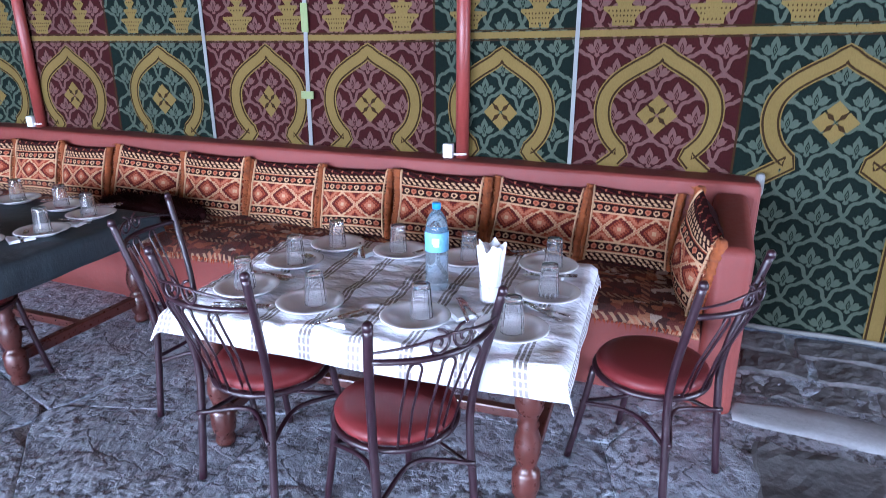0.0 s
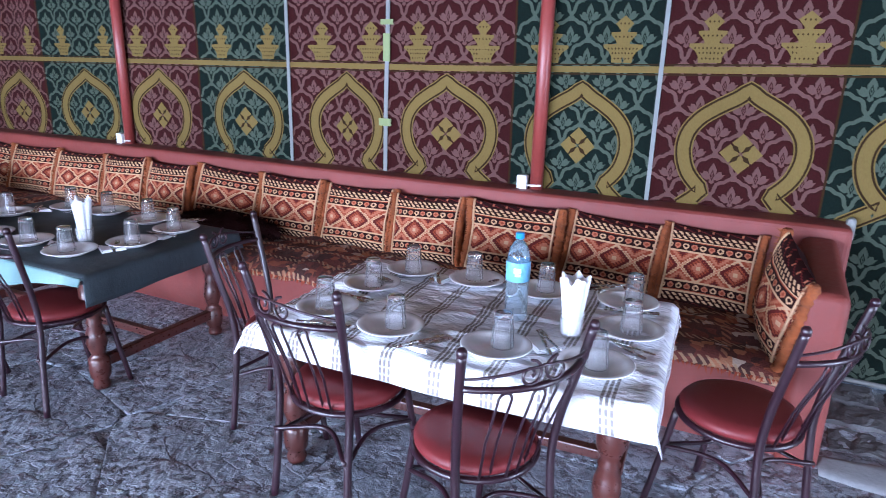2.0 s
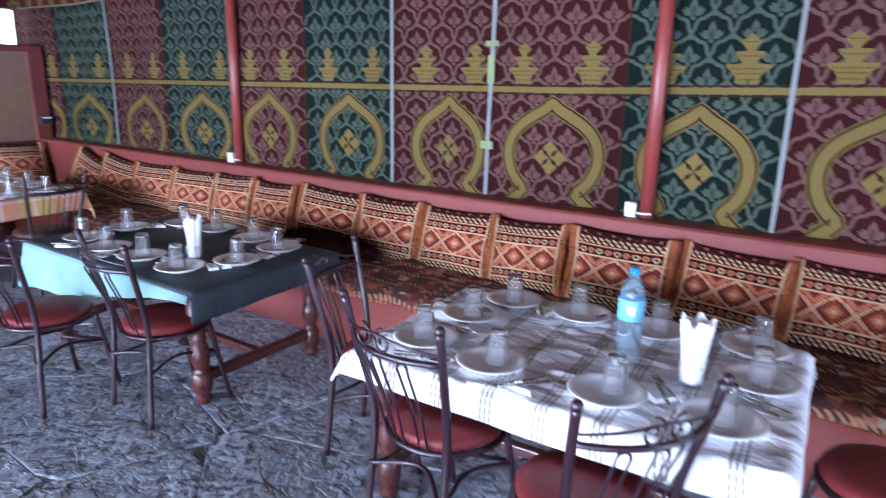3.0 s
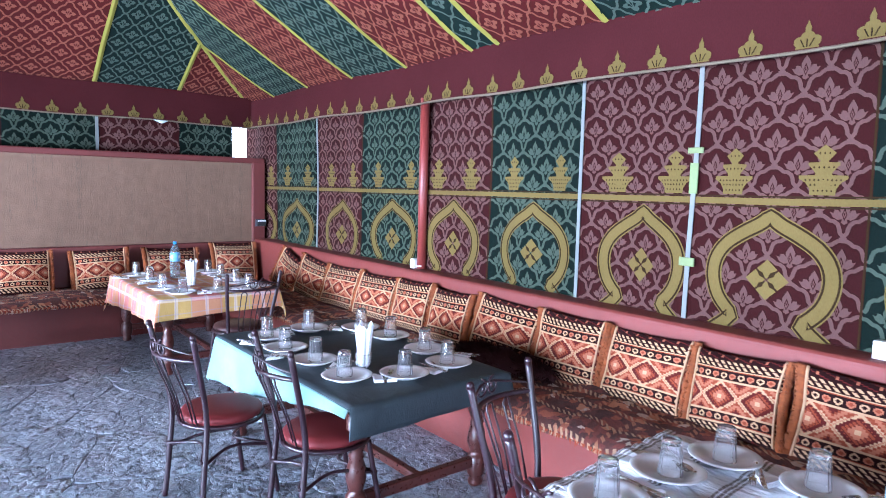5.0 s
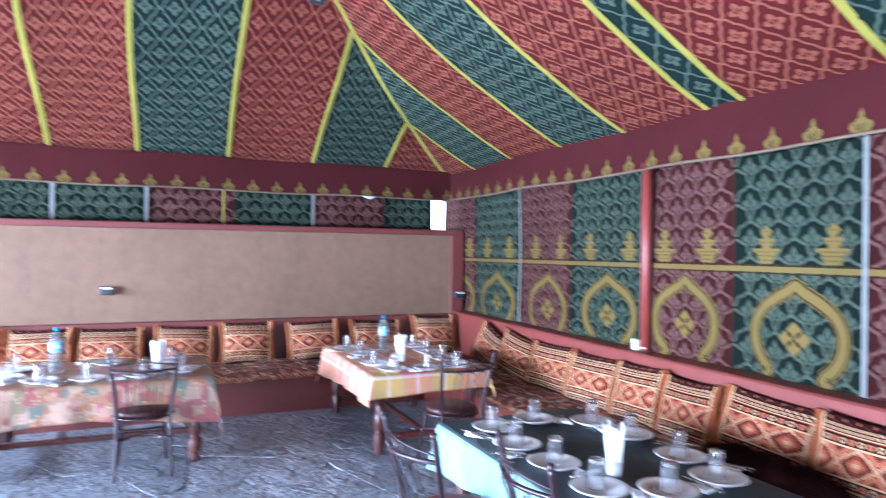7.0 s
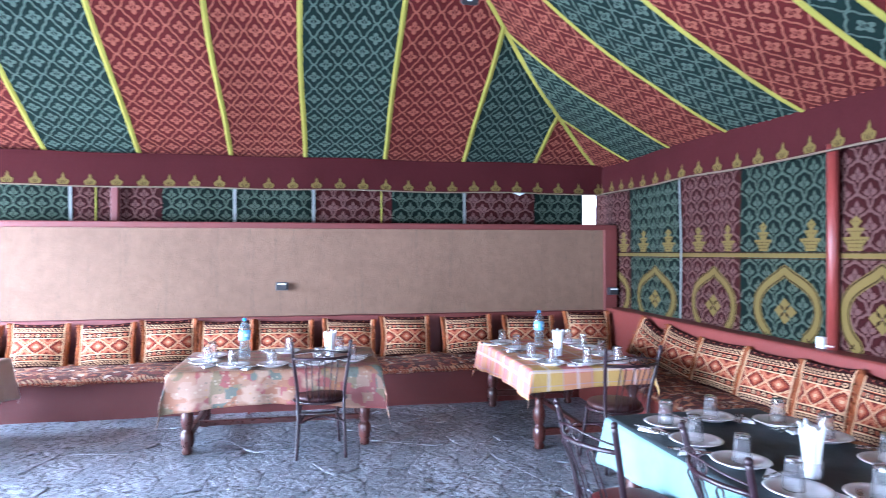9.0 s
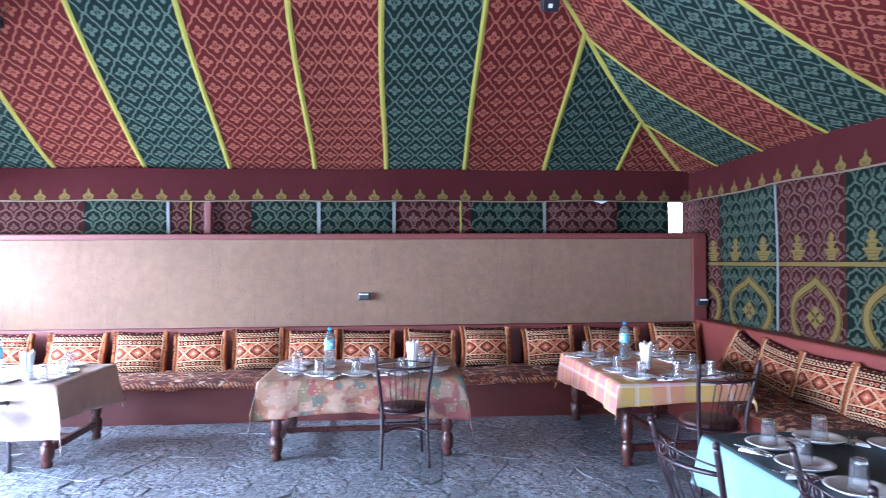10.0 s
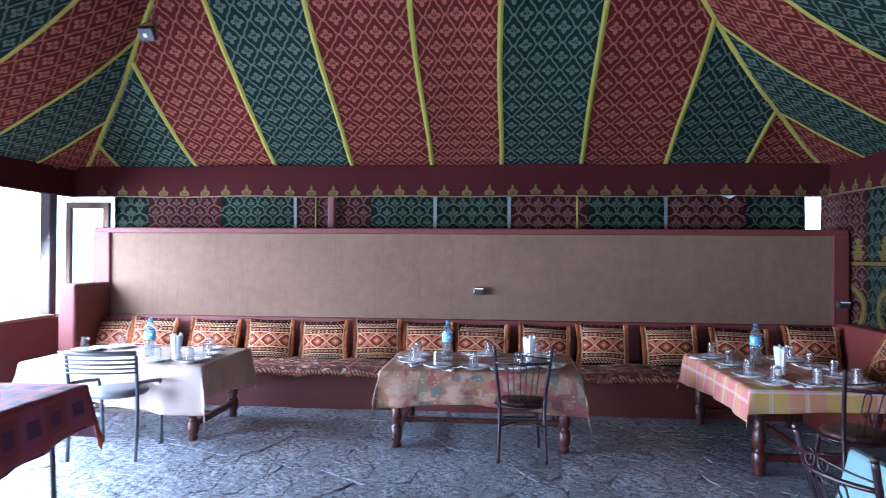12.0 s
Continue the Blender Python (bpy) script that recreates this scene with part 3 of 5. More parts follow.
glow = part("backdrop", box(-10.6, -9.0, -0.2, -10.4, -3.6, 7), haze)
tagged(glow, "white overexposed daylight outside the open side", "sky", kind="structure")


# ---- wall hangings ----
def hanging(x0, x1, ground_col, thread, word, z0, gem, full=False, gem_x=None, y_plane=Y_CLOTH, along="x", z_top=2.30, arch=True, vases=True):
    """One width of tent cloth with its woven lattice, vases and horseshoe arch."""
    def place(u, z, h):
        d = y_plane - fold(u, z) - h
        return (u, d, z) if along == "x" else (-d, u, z)

    root = thing("wall_hanging", f"{word} woven hanging with pale lilies" + (" and a gold arch" if arch else " above the partition"), "wall hanging", group="wall hangings")
    nx, nz = max(4, int((x1 - x0) / 0.06)), int((z_top - z0) / 0.06)
    verts = [place(x0 + (x1 - x0) * i / nx, z0 + (z_top - z0) * j / nz, 0.0) for j in range(nz + 1) for i in range(nx + 1)]
    faces = [(j * (nx + 1) + i, j * (nx + 1) + i + 1, (j + 1) * (nx + 1) + i + 1, (j + 1) * (nx + 1) + i) for j in range(nz) for i in range(nx)]
    if along != "x":
        faces = [tuple(reversed(f)) for f in faces]
    raw("cloth", verts, faces, ground_col, root, smooth=True)
    cx, a, row = (x0 + x1) / 2, (x1 - x0) / max(1, round((x1 - x0) / 0.195)), 0.108
    gx0 = cx if gem_x is None else gem_x
    pale = Sheet(place, lambda u, z: x0 + 0.004 < u < x1 - 0.004 and z0 < z < z_top)
    dark = Sheet(place, pale.inside)
    k0 = int((z0 - 1.5) / row) - 1
    for k in range(k0, int((z_top - 1.5) / row) + 2):
        z = 1.5 + k * row
        shift = 0.5 if k % 2 else 0.0
        for i in range(-4, 5):
            u = cx + (i + shift) * a
            if not x0 - a / 2 < u < x1 + a / 2:
                continue
            if x0 + 0.2 * a < u < x1 - 0.2 * a and z - 0.05 > z0:
                pale.poly(mirrored(LILY, u, z, a * 0.66), 0.0025)
                dark.poly([(u, z - 0.034), (u + 0.011, z - 0.006), (u, z + 0.024), (u - 0.011, z - 0.006)], 0.0035)
                pale.poly([(u, z - 0.024), (u + 0.0065, z - 0.006), (u, z + 0.013), (u - 0.0065, z - 0.006)], 0.0045)
                dark.poly([(u, z - 0.014), (u + 0.003, z - 0.006), (u, z + 0.004), (u - 0.003, z - 0.006)], 0.0055)
            line = both_sides(SCALLOP, u, z, a)
            pale.ribbon(line, 0.018, 0.002)
            pale.ribbon([(u - 0.016, z + 0.452 * a + 0.010), (u + 0.016, z + 0.452 * a + 0.010)], 0.010, 0.003)
    tagged(pale.make("lily_pattern", thread, root), kind="stuff")
    if not arch:
        tagged(dark.make("lily_centre", ground_col, root), kind="stuff")
        return root
    gold = Sheet(place, lambda u, z: x0 < u < x1 and z0 < z < z_top)
    edge = Sheet(place, gold.inside)
    across = [x0 + (x1 - x0) * i / 12 for i in range(13)]
    gold.ribbon([(u, line_z(u)) for u in across], 0.032, 0.005)
    gold.make("border_line", GOLD, root, "gold woven line")
    for s in (-0.024, 0.024):
        edge.ribbon([(u, line_z(u) + s) for u in across], 0.007, 0.006)
    for s in (-0.25, 0.25) if vases else ():
        vx = gx0 + s * (x1 - x0)
        vz = line_z(vx) + 0.033
        gold = Sheet(place, edge.inside)
        gold.poly(mirrored(VASE, vx, vz, 1.0), 0.006)
        gold.make("vase", GOLD, root, "gold woven vase")
        for q, half, count in ((0.020, 0.036, 5), (0.046, 0.050, 7), (0.068, 0.072, 9), (0.125, 0.040, 5), (0.188, 0.020, 3)):
            for c in range(count):
                ex = vx + half * (2 * c / (count - 1) - 1)
                edge.poly([(ex, vz + q - 0.006), (ex + 0.004, vz + q), (ex, vz + q + 0.006), (ex - 0.004, vz + q)], 0.008)
    s = (x1 - x0) / 0.80
    shape = [(x * s, z) for x, z in HORSESHOE]
    if full:
        shape = shape[:-2] + [(0.30 * s, -0.29), (0.335 * s, -0.33), (0.335 * s, -0.40), (0.335 * s, -0.7), (0.335 * s, z0 - gem + 0.01)]
    dense = [tuple(p)[:2] for p in curve_points([(x, z, 0) for x, z in shape[:10]], 3)] + shape[10:]
    arch_line = both_sides(dense, gx0, gem)
    gold = Sheet(place, edge.inside)
    gold.ribbon(arch_line, 0.086, 0.007)
    gold.make("gold_arch", GOLD, root, "gold woven horseshoe arch")
    gold = Sheet(place, edge.inside)
    for off, w in ((0.032, 0.010), (-0.032, 0.010)):
        shifted = []
        for i, (x, z) in enumerate(arch_line):
            p, q = arch_line[max(i - 1, 0)], arch_line[min(i + 1, len(arch_line) - 1)]
            d = math.hypot(q[0] - p[0], q[1] - p[1]) or 1
            shifted.append((x - (q[1] - p[1]) / d * off, z + (q[0] - p[0]) / d * off))
        edge.ribbon(shifted, w, 0.0095)
    for dx, dz in ((0, 0.052), (0, -0.052), (0.052, 0), (-0.052, 0)):
        gx, gz = gx0 + dx * s, gem + dz
        gold.poly([(gx, gz - 0.046), (gx + 0.046 * s, gz), (gx, gz + 0.046), (gx - 0.046 * s, gz)], 0.007)
    for t in (45, 135, 225, 315):
        c, q = math.cos(radians(t)), math.sin(radians(t))
        edge.poly([(gx0 + c * 0.008, gem + q * 0.008), (gx0 + c * 0.036 - q * 0.012, gem + q * 0.036 + c * 0.012), (gx0 + c * 0.066, gem + q * 0.066), (gx0 + c * 0.036 + q * 0.012, gem + q * 0.036 - c * 0.012)], 0.0095)
    edge.ribbon([(x1 - 0.006, z0 + (z_top - z0) * i / 20) for i in range(21)], 0.010, 0.004)
    tagged(dark.make("lily_centre", ground_col, root), kind="stuff")
    tagged(gold.make("rosette", GOLD, root, "gold four-part rosette"), kind="stuff")
    tagged(edge.make("arch_outline", BRONZE, root), kind="stuff")
    return root


RB, TB = (BURGUNDY, PINK, "burgundy"), (TEAL, SAGE, "dark teal")
WIDTHS = [(-7.55, -6.66, RB, -7.02, 0.94), (-6.66, -5.65, TB, -6.09, 0.955), (-5.65, -4.742, RB, -5.13, 0.972), (-4.742, -3.824, TB, -4.26, 1.003), (-3.824, -3.035, RB, -3.43, 1.03), (-3.035, -2.20, TB, -2.593, 1.037),
          (-2.20, -1.466, RB, -1.765, 1.052), (-1.466, -0.647, RB, -1.05, 1.06), (-0.647, 0.125, TB, -0.267, 1.05), (0.125, 0.919, RB, 0.538, 1.071), (0.919, 1.72, TB, 1.314, 1.074), (1.72, 2.52, RB, 2.12, 1.05), (2.52, 3.32, TB, 2.92, 1.05), (3.32, 4.12, RB, 3.72, 1.05)]
for x0, x1, (base, thread, word), gem_x, gem in WIDTHS:
    low = x1 > 1.0
    hanging(x0, x1, base, thread, word, 0.02 if low else 0.79, gem, low, gem_x)
hem = tube("hanging_hem", [[(0.99 + 0.16 * i, Y_CLOTH - fold(0.99 + 0.16 * i, 0.02) - 0.01, 0.025) for i in range(20)]], 0.014, WHITE_TAPE)
tagged(hem, "white rope hem along the foot of the hangings", "hem", kind="structure")
# widths of cloth showing over the partition
ENDS = [(-4.0, -3.568, TB), (-3.568, -2.672, RB), (-2.672, -1.788, TB), (-1.788, -0.904, RB), (-0.904, -0.174, TB), (-0.174, 0.656, TB), (0.656, 1.518, RB), (1.518, 2.361, TB), (2.361, 3.198, RB), (3.198, 3.80, TB)]
for y0, y1, (base, thread, word) in ENDS:
    hanging(y0, y1, base, thread, word, 1.2, 1.0, y_plane=7.30, along="y", arch=False)
for nm, y, w, mat in (("seam_strip", -1.788, 0.03, WHITE_TAPE), ("seam_strip", -0.174, 0.035, WHITE_TAPE), ("seam_strip", 0.656, 0.035, WHITE_TAPE), ("seam_strip", 2.361, 0.03, WHITE_TAPE), ("seam_strip", 1.40, 0.016, YELLOW), ("seam_strip", -1.55, 0.012, YELLOW)):
    vs = []
    for i in range(13):
        z = 1.2 + 1.05 * i / 12
        x = -(7.30 - fold(y, z)) + 0.010
        vs += [(x, y - w / 2, z), (x, y + w / 2, z)]
    ob = raw(nm, vs, [(2 * i, 2 * i + 1, 2 * i + 3, 2 * i + 2) for i in range(12)], mat)
    so = ob.modifiers.new("thick", "SOLIDIFY")
    so.thickness, so.offset = 0.012, 0.0
    tagged(ob, "pale strip sewn over a cloth seam", "strip", "seam strips")
ob = part("tent_pole", box(-7.26, -1.385, 0.0, -7.20, -1.30, 2.16, 0.02), RED_TRIM_AND_SHADE)
tagged(ob, "dark red tent pole behind the partition", "pole", "tent poles")
gap = part("backdrop", box(-10.6, 3.9, -0.2, -10.4, 8.0, 7), haze)
tagged(gap, "white overexposed daylight behind the tent corner", "sky", kind="structure")

# strips and strap on the hangings
for x, w, z0 in ((-1.466, 0.025, 0.80), (-2.20, 0.022, 0.80), (-3.836, 0.026, 0.80), (-5.65, 0.024, 0.80), (0.125, 0.020, 0.80)):
    n = 24
    vs, fs = [], []
    for i in range(n + 1):
        z = z0 + (2.16 - z0) * i / n
        y = Y_CLOTH - fold(x, z) - 0.014
        vs += [(x - w / 2, y, z), (x + w / 2, y, z)]
    fs = [(2 * i, 2 * i + 1, 2 * i + 3, 2 * i + 2) for i in range(n)]
    ob = raw("seam_strip", vs, fs, WHITE_TAPE)
    sol = ob.modifiers.new("thick", "SOLIDIFY")
    sol.thickness = 0.005
    tagged(ob, "white strap sewn down the joint of two hangings", "strip", "seam strips")
for z, h in ((1.70, 0.030), (1.62, 0.16), (1.125, 0.045)):
    w = 0.045 if h > 0.1 else 0.085
    ob = part("tape_patch", box(-1.466 - w / 2, Y_CLOTH - fold(-1.466, z) - 0.026, z - h, -1.466 + w / 2, Y_CLOTH - fold(-1.466, z) - 0.018, z, 0.002), GREEN_TAPE)
    tagged(ob, "yellow-green tape stuck over the white strap", "tape", "tape patches")

# poles with a small switch box at the foot of each
for x in (-0.466, -3.755, 3.0):
    ob = tube("tent_pole", [[(x, 4.025, 0.79), (x, 4.025, 1.5), (x, 4.025, 2.15)]], 0.036, POLE_PAINT, sides=16)
    tagged(ob, "dark red painted round tent pole", "pole", "tent poles")
    sw = thing("socket_box", "small white switch box beside the tent pole", "switch", pose(x - 0.075, 4.03, 0.835), "switch boxes")
    part("body", box(-0.028, -0.045, -0.04, 0.028, 0.0, 0.04, 0.006), SWITCH_WHITE, sw)
    part("rocker", box(-0.014, -0.051, -0.02, 0.014, -0.045, 0.02, 0.003), CHINA, sw)
    tube("cable_tie", [[(0.025, -0.02, -0.015), (0.06, -0.045, -0.012), (0.11, -0.03, -0.010)]], 0.006, SWITCH_WHITE, sw)
for m, lab in ((pose(-6.87, 0.343, 1.079, 0, 0, 90), "black socket with a painted white reflection on the earth wall"), (pose(-6.87, -3.80, 1.048, 0, 0, 90), "black socket with a painted white reflection on the red border"), (pose(-6.865, 3.975, 0.985, 0, 0, 90), "black socket with a painted white reflection on the red border")):
    so = thing("wall_socket", lab, "socket", m, "wall sockets")
    part("body", box(-0.055, -0.05, -0.035, 0.055, 0.0, 0.035, 0.008), BLACK_PLASTIC, so)
    # white bar standing in for the small reflection on the black box
    part("rim", box(-0.045, -0.058, 0.018, 0.045, -0.05, 0.032, 0.002), SWITCH_WHITE, so)
    part("faceplate", box(-0.062, -0.012, -0.042, 0.062, -0.001, 0.042, 0.004), GREY_METAL, so)
hook = part("cable_clip", box(1.02, 4.0, 0.72, 1.06, 4.05, 0.83, 0.015), WHITE_TAPE)
tagged(hook, "knotted white rope at the end of the bench", "rope")

# ---- roof ----
SEAMS_END = [-4.45, -3.90, -2.94, -1.99, -1.108, -0.206, 0.56, 1.426, 2.33, 3.185, 4.08]
COL_END = "RTRTRRTRTR"
SEAMS_SIDE = [-7.40, -6.55, -5.70, -4.84, -4.01, -3.17, -2.89, -2.01, -1.15, -0.30, 0.55, 1.40, 2.25, 3.10, 3.95, 4.80, 5.50, 6.20]
COL_SIDE = "RTRTRTRTRTRTRTRTR"
RMAX = (Y_CLOTH - Y_OPEN) / 2


def roof_point(side, s, r, h=0.0):
    z = EAVE + rise(r) + 0.012 * math.sin(s * 7.4) * min(1, r) - h
    k = 0.5 * h
    return {"end": (X_END + r + k, s, z), "north": (s, Y_CLOTH - r - k, z), "south": (s, Y_OPEN + r + k, z), "back": (X_BACK - r - k, s, z)}[side]


def reach(side, s):
    """How far in from the eave the slope runs before it meets a hip or the ridge."""
    lo, hi = (Y_OPEN, Y_CLOTH) if side in ("end", "back") else (X_END, X_BACK)
    return max(0.0, min(s - lo, hi - s, RMAX))


roof_v, roof_f, roof_i = [], [], []
sheets, cores = [], []
for side, seams, cols in (("end", SEAMS_END, COL_END), ("north", SEAMS_SIDE, COL_SIDE), ("south", SEAMS_SIDE, COL_SIDE), ("back", SEAMS_END, COL_END)):
    for (s0, s1), c in zip(zip(seams, seams[1:]), cols):
        n = max(2, int((s1 - s0) / 0.14))
        for i in range(n):
            a, b = s0 + (s1 - s0) * i / n, s0 + (s1 - s0) * (i + 1) / n
            ra, rb = reach(side, a), reach(side, b)
            steps = 16
            for j in range(steps):
                q = [(a, ra * j / steps), (b, rb * j / steps), (b, rb * (j + 1) / steps), (a, ra * (j + 1) / steps)]
                base = len(roof_v)
                roof_v += [roof_point(side, *p) for p in q]
                roof_f.append((base, base + 1, base + 2, base + 3))
                roof_i.append(0 if c == "R" else 1)
        if side == "back" or (side == "south" and s0 > -1.5):
            continue
        sh = Sheet(lambda u, v, h, side=side: roof_point(side, u, v, h), lambda u, v, side=side, s0=s0, s1=s1: s0 + 0.01 < u < s1 - 0.01 and 0 < v < min(reach(side, u) - 0.01, 3.6))
        core = Sheet(sh.place, sh.inside)
        cell = (s1 - s0) / max(1, round((s1 - s0) / 0.215))
        step = 0.118
        for k in range(0, 32):
            for i in range(-1, 6):
                u, v = s0 + cell * (i + (0.5 if k % 2 else 0.0)) + cell / 2, 0.04 + k * step
                if not s0 - cell / 2 < u < s1 + cell / 2 or v > reach(side, min(max(u, s0), s1)) + 0.1:
                    continue
                w = cell
                for sx in (-1, 1):
                    sh.ribbon([(u, v + step * 0.98), (u + sx * w * 0.10, v + step * 0.90), (u + sx * w * 0.17, v + step * 0.62), (u + sx * w * 0.26, v + step * 0.50), (u + sx * w * 0.33, v + step * 0.36), (u + sx * w * 0.40, v + step * 0.10), (u + sx * w * 0.5, v)], 0.015, 0.004)
                d = step * 0.98
                petal = []
                for t in range(16):
                    ang = 2 * math.pi * t / 16
                    rad = 0.030 + 0.032 * abs(math.cos(2 * ang)) ** 1.4
                    petal.append((u + rad * math.cos(ang), v + rad * 0.85 * math.sin(ang)))
                sh.poly(petal, 0.005)
                for sx in (-1, 1):
                    core.poly([(u + sx * 0.006, v - 0.016), (u + sx * 0.026, v + 0.004), (u + sx * 0.016, v + 0.018), (u + sx * 0.008, v + 0.004)], 0.007)
                core.poly([(u, v - 0.006), (u + 0.005, v + 0.012), (u, v + 0.034), (u - 0.005, v + 0.012)], 0.007)
        sheets.append((sh, c))
        cores.append((core, c))
ceiling = raw("ceiling", roof_v, roof_f, [ROOF_RED, ROOF_TEAL], None, "", True, roof_i)
tagged(ceiling, "tent roof of alternating red and teal patterned cloth", "tent roof", kind="structure")
for c, mat, nm, group in (("R", ROOF_RED_PALE, "red_pattern", sheets), ("T", ROOF_TEAL_PALE, "teal_pattern", sheets), ("R", ROOF_RED, "red_figure", cores), ("T", ROOF_TEAL, "teal_figure", cores)):
    vs, fs = [], []
    for sh, cc in group:
        if cc == c:
            fs += [tuple(len(vs) + k for k in f) for f in sh.faces]
            vs += sh.verts
    tagged(raw(nm, vs, fs, mat, ceiling), kind="stuff")
pipes = []
for side, seams in (("end", SEAMS_END), ("north", SEAMS_SIDE), ("south", SEAMS_SIDE)):
    for s in seams[1:-1]:
        top = reach(side, s)
        pipes.append([roof_point(side, s + 0.012 * math.sin(3 * top * k / 14 + s), top * k / 14, 0.008) for k in range(15)])
for sy in (1, -1):
    y0 = Y_CLOTH if sy > 0 else Y_OPEN
    pipes.append([(X_END + RMAX * k / 24, y0 - sy * RMAX * k / 24, EAVE + rise(RMAX * k / 24) - 0.015) for k in range(25)])
flat_v, flat_f = [], []
for line in pipes:
    w = 0.024
    for k, p in enumerate(line):
        p = Vector(p)
        t = (Vector(line[min(k + 1, len(line) - 1)]) - Vector(line[max(k - 1, 0)])).normalized()
        sd = t.cross(Vector((0, 0, 1))).normalized() * w
        flat_v += [p - sd, p + sd + Vector((0, 0, 0.0)), p + Vector((0, 0, -0.008))]
        if k:
            b = len(flat_v) - 6
            flat_f += [(b, b + 2, b + 5, b + 3), (b + 2, b + 1, b + 4, b + 5)]
raw("yellow_piping", flat_v, flat_f, YELLOW, ceiling, "yellow piping along the roof seams")

# valance under the eave with its row of gold crests
def valance(name, p0, p1, inward, crests):
    p0, p1, inward = Vector(p0), Vector(p1), Vector(inward)
    run = (p1 - p0)
    length = run.length
    along = run / length

    def place(u, z, h):
        q = p0 + along * u + inward * (h + 0.015 * math.sin(u * 2.3) + 0.01 * math.sin(u * 6.1) * (EAVE - z) / 0.35 + 0.05 * (EAVE - z))
        return (q.x, q.y, z - 0.006 * math.sin(u * 2 * math.pi / 1.7))
    root = thing(name, "plain burgundy tent valance with a row of gold crests", "valance", group="valances")
    n = int(length / 0.12)
    zs = [HEM, HEM + 0.12, HEM + 0.24, EAVE + 0.06]
    verts = [place(length * i / n, z, 0) for z in zs for i in range(n + 1)]
    faces = [(j * (n + 1) + i, j * (n + 1) + i + 1, (j + 1) * (n + 1) + i + 1, (j + 1) * (n + 1) + i) for j in range(3) for i in range(n)]
    ob = raw("cloth", verts, faces, VALANCE, root, smooth=True)
    tube("cord", [[place(length * i / n, HEM, 0.012) for i in range(n + 1)]], 0.008, CORD, root, sides=6)
    if crests:
        gold, edge = Sheet(place), Sheet(place)
        for k in range(int(length / 0.25)):
            u = 0.12 + k * 0.25
            gold = Sheet(place)
            gold.poly(mirrored(CREST, u, HEM + 0.014, 1.0), 0.006)
            gold.make("crest", GOLD, root)
            for s in (-0.022, 0.0, 0.022):
                edge.poly([(u + s * 0.5 - 0.003, HEM + 0.02), (u + s * 0.5 + 0.003, HEM + 0.02), (u + s * 1.3 + 0.003, HEM + 0.055), (u + s * 1.3 - 0.003, HEM + 0.055)], 0.009)
        tagged(edge.make("crest_vein", BRONZE, root), kind="stuff")
    return root


valance("valance", (X_BACK, 3.99, 0), (-7.30, 3.99, 0), (0, -1, 0), True)
valance("valance", (-7.18, 4.06, 0), (-7.18, -4.40, 0), (1, 0, 0), True)
valance("valance", (-7.18, -4.40, 0), (X_BACK, -4.40, 0), (0, 1, 0), False)

# spot lamps hung from the hips
for x, y, z in ((-5.40, -2.486, 3.36), (-5.30, 1.945, 3.56)):
    lamp = thing("spot_lamp", "small black floodlight hung under the tent roof", "lamp", look((x, y, z), (x + 1.5, y, z - 1.1)), "roof spots")
    part("housing", box(-0.07, -0.06, -0.045, 0.07, 0.06, 0.03, 0.012), BLACK_PLASTIC, lamp)
    part("lens", box(-0.012, -0.022, -0.051, 0.022, 0.012, -0.046, 0.002), CHINA, lamp, "pale lamp glass")
    tube("bracket", [[(-0.075, 0, 0.0), (-0.08, 0.05, 0.08), (0, 0.07, 0.14), (0.08, 0.05, 0.08), (0.075, 0, 0.0)]], 0.006, BLACK_PLASTIC, lamp)
    tube("cable", [[(0, 0.07, 0.14), (0.01, 0.15, 0.22), (0, 0.3, 0.30)]], 0.005, BLACK_PLASTIC, lamp)

# ---- bench textiles ----
def mattress(label, x0, y0, x1, y1, z, edge_drop, m=None):
    """A padded seat with a woven throw whose front edge hangs a little over the bench."""
    nx, ny = int((x1 - x0) / 0.05), 16
    verts, faces = [], []
    for i in range(nx + 1):
        for j in range(ny + 1):
            x, v = x0 + (x1 - x0) * i / nx, j / ny
            y = y0 + (y1 - y0) * v
            lump = 0.020 * wobble(x, y, 0, 7) + 0.018 * wobble(x, y, 3, 2.2)
            h = 0.055 * min(1, (v / 0.16)) ** 0.5 if v < 0.16 else 0.055
            zz = z + h + lump - (edge_drop + 0.02 * wobble(x, 7, 0, 5)) * max(0, 1 - v / 0.08)
            verts.append((x, y - (0.015 if v < 0.1 else 0), zz))
    for i in range(nx):
        for j in range(ny):
            a = i * (ny + 1) + j
            faces.append((a, a + ny + 1, a + ny + 2, a + 1))
    root = thing("bench_mattress", label, "mattress", m, "bench seats")
    ob = raw("throw", verts, faces, THROW, root, smooth=True)
    so = ob.modifiers.new("thick", "SOLIDIFY")
    so.thickness, so.offset = 0.02, -1
    part("pad", box(x0 + 0.01, y0 + 0.05, z - 0.002, x1 - 0.01, y1, z + 0.032, 0.012), K_DARK, root)
    n = int((x1 - x0) / 0.018)
    fv, ff = [], []
    for k in range(n):
        x = x0 + (x1 - x0) * (k + random.random() * 0.6) / n
        zz = z - edge_drop + 0.012
        y = y0 - 0.016
        b = len(fv)
        dx, dz = random.uniform(-0.012, 0.012), random.uniform(0.015, 0.04)
        fv += [(x - 0.006, y, zz), (x + 0.006, y, zz), (x + dx, y - 0.006, zz - dz)]
        ff.append((b, b + 1, b + 2))
    raw("fringe", fv, ff, K_RUST, root)
    return root


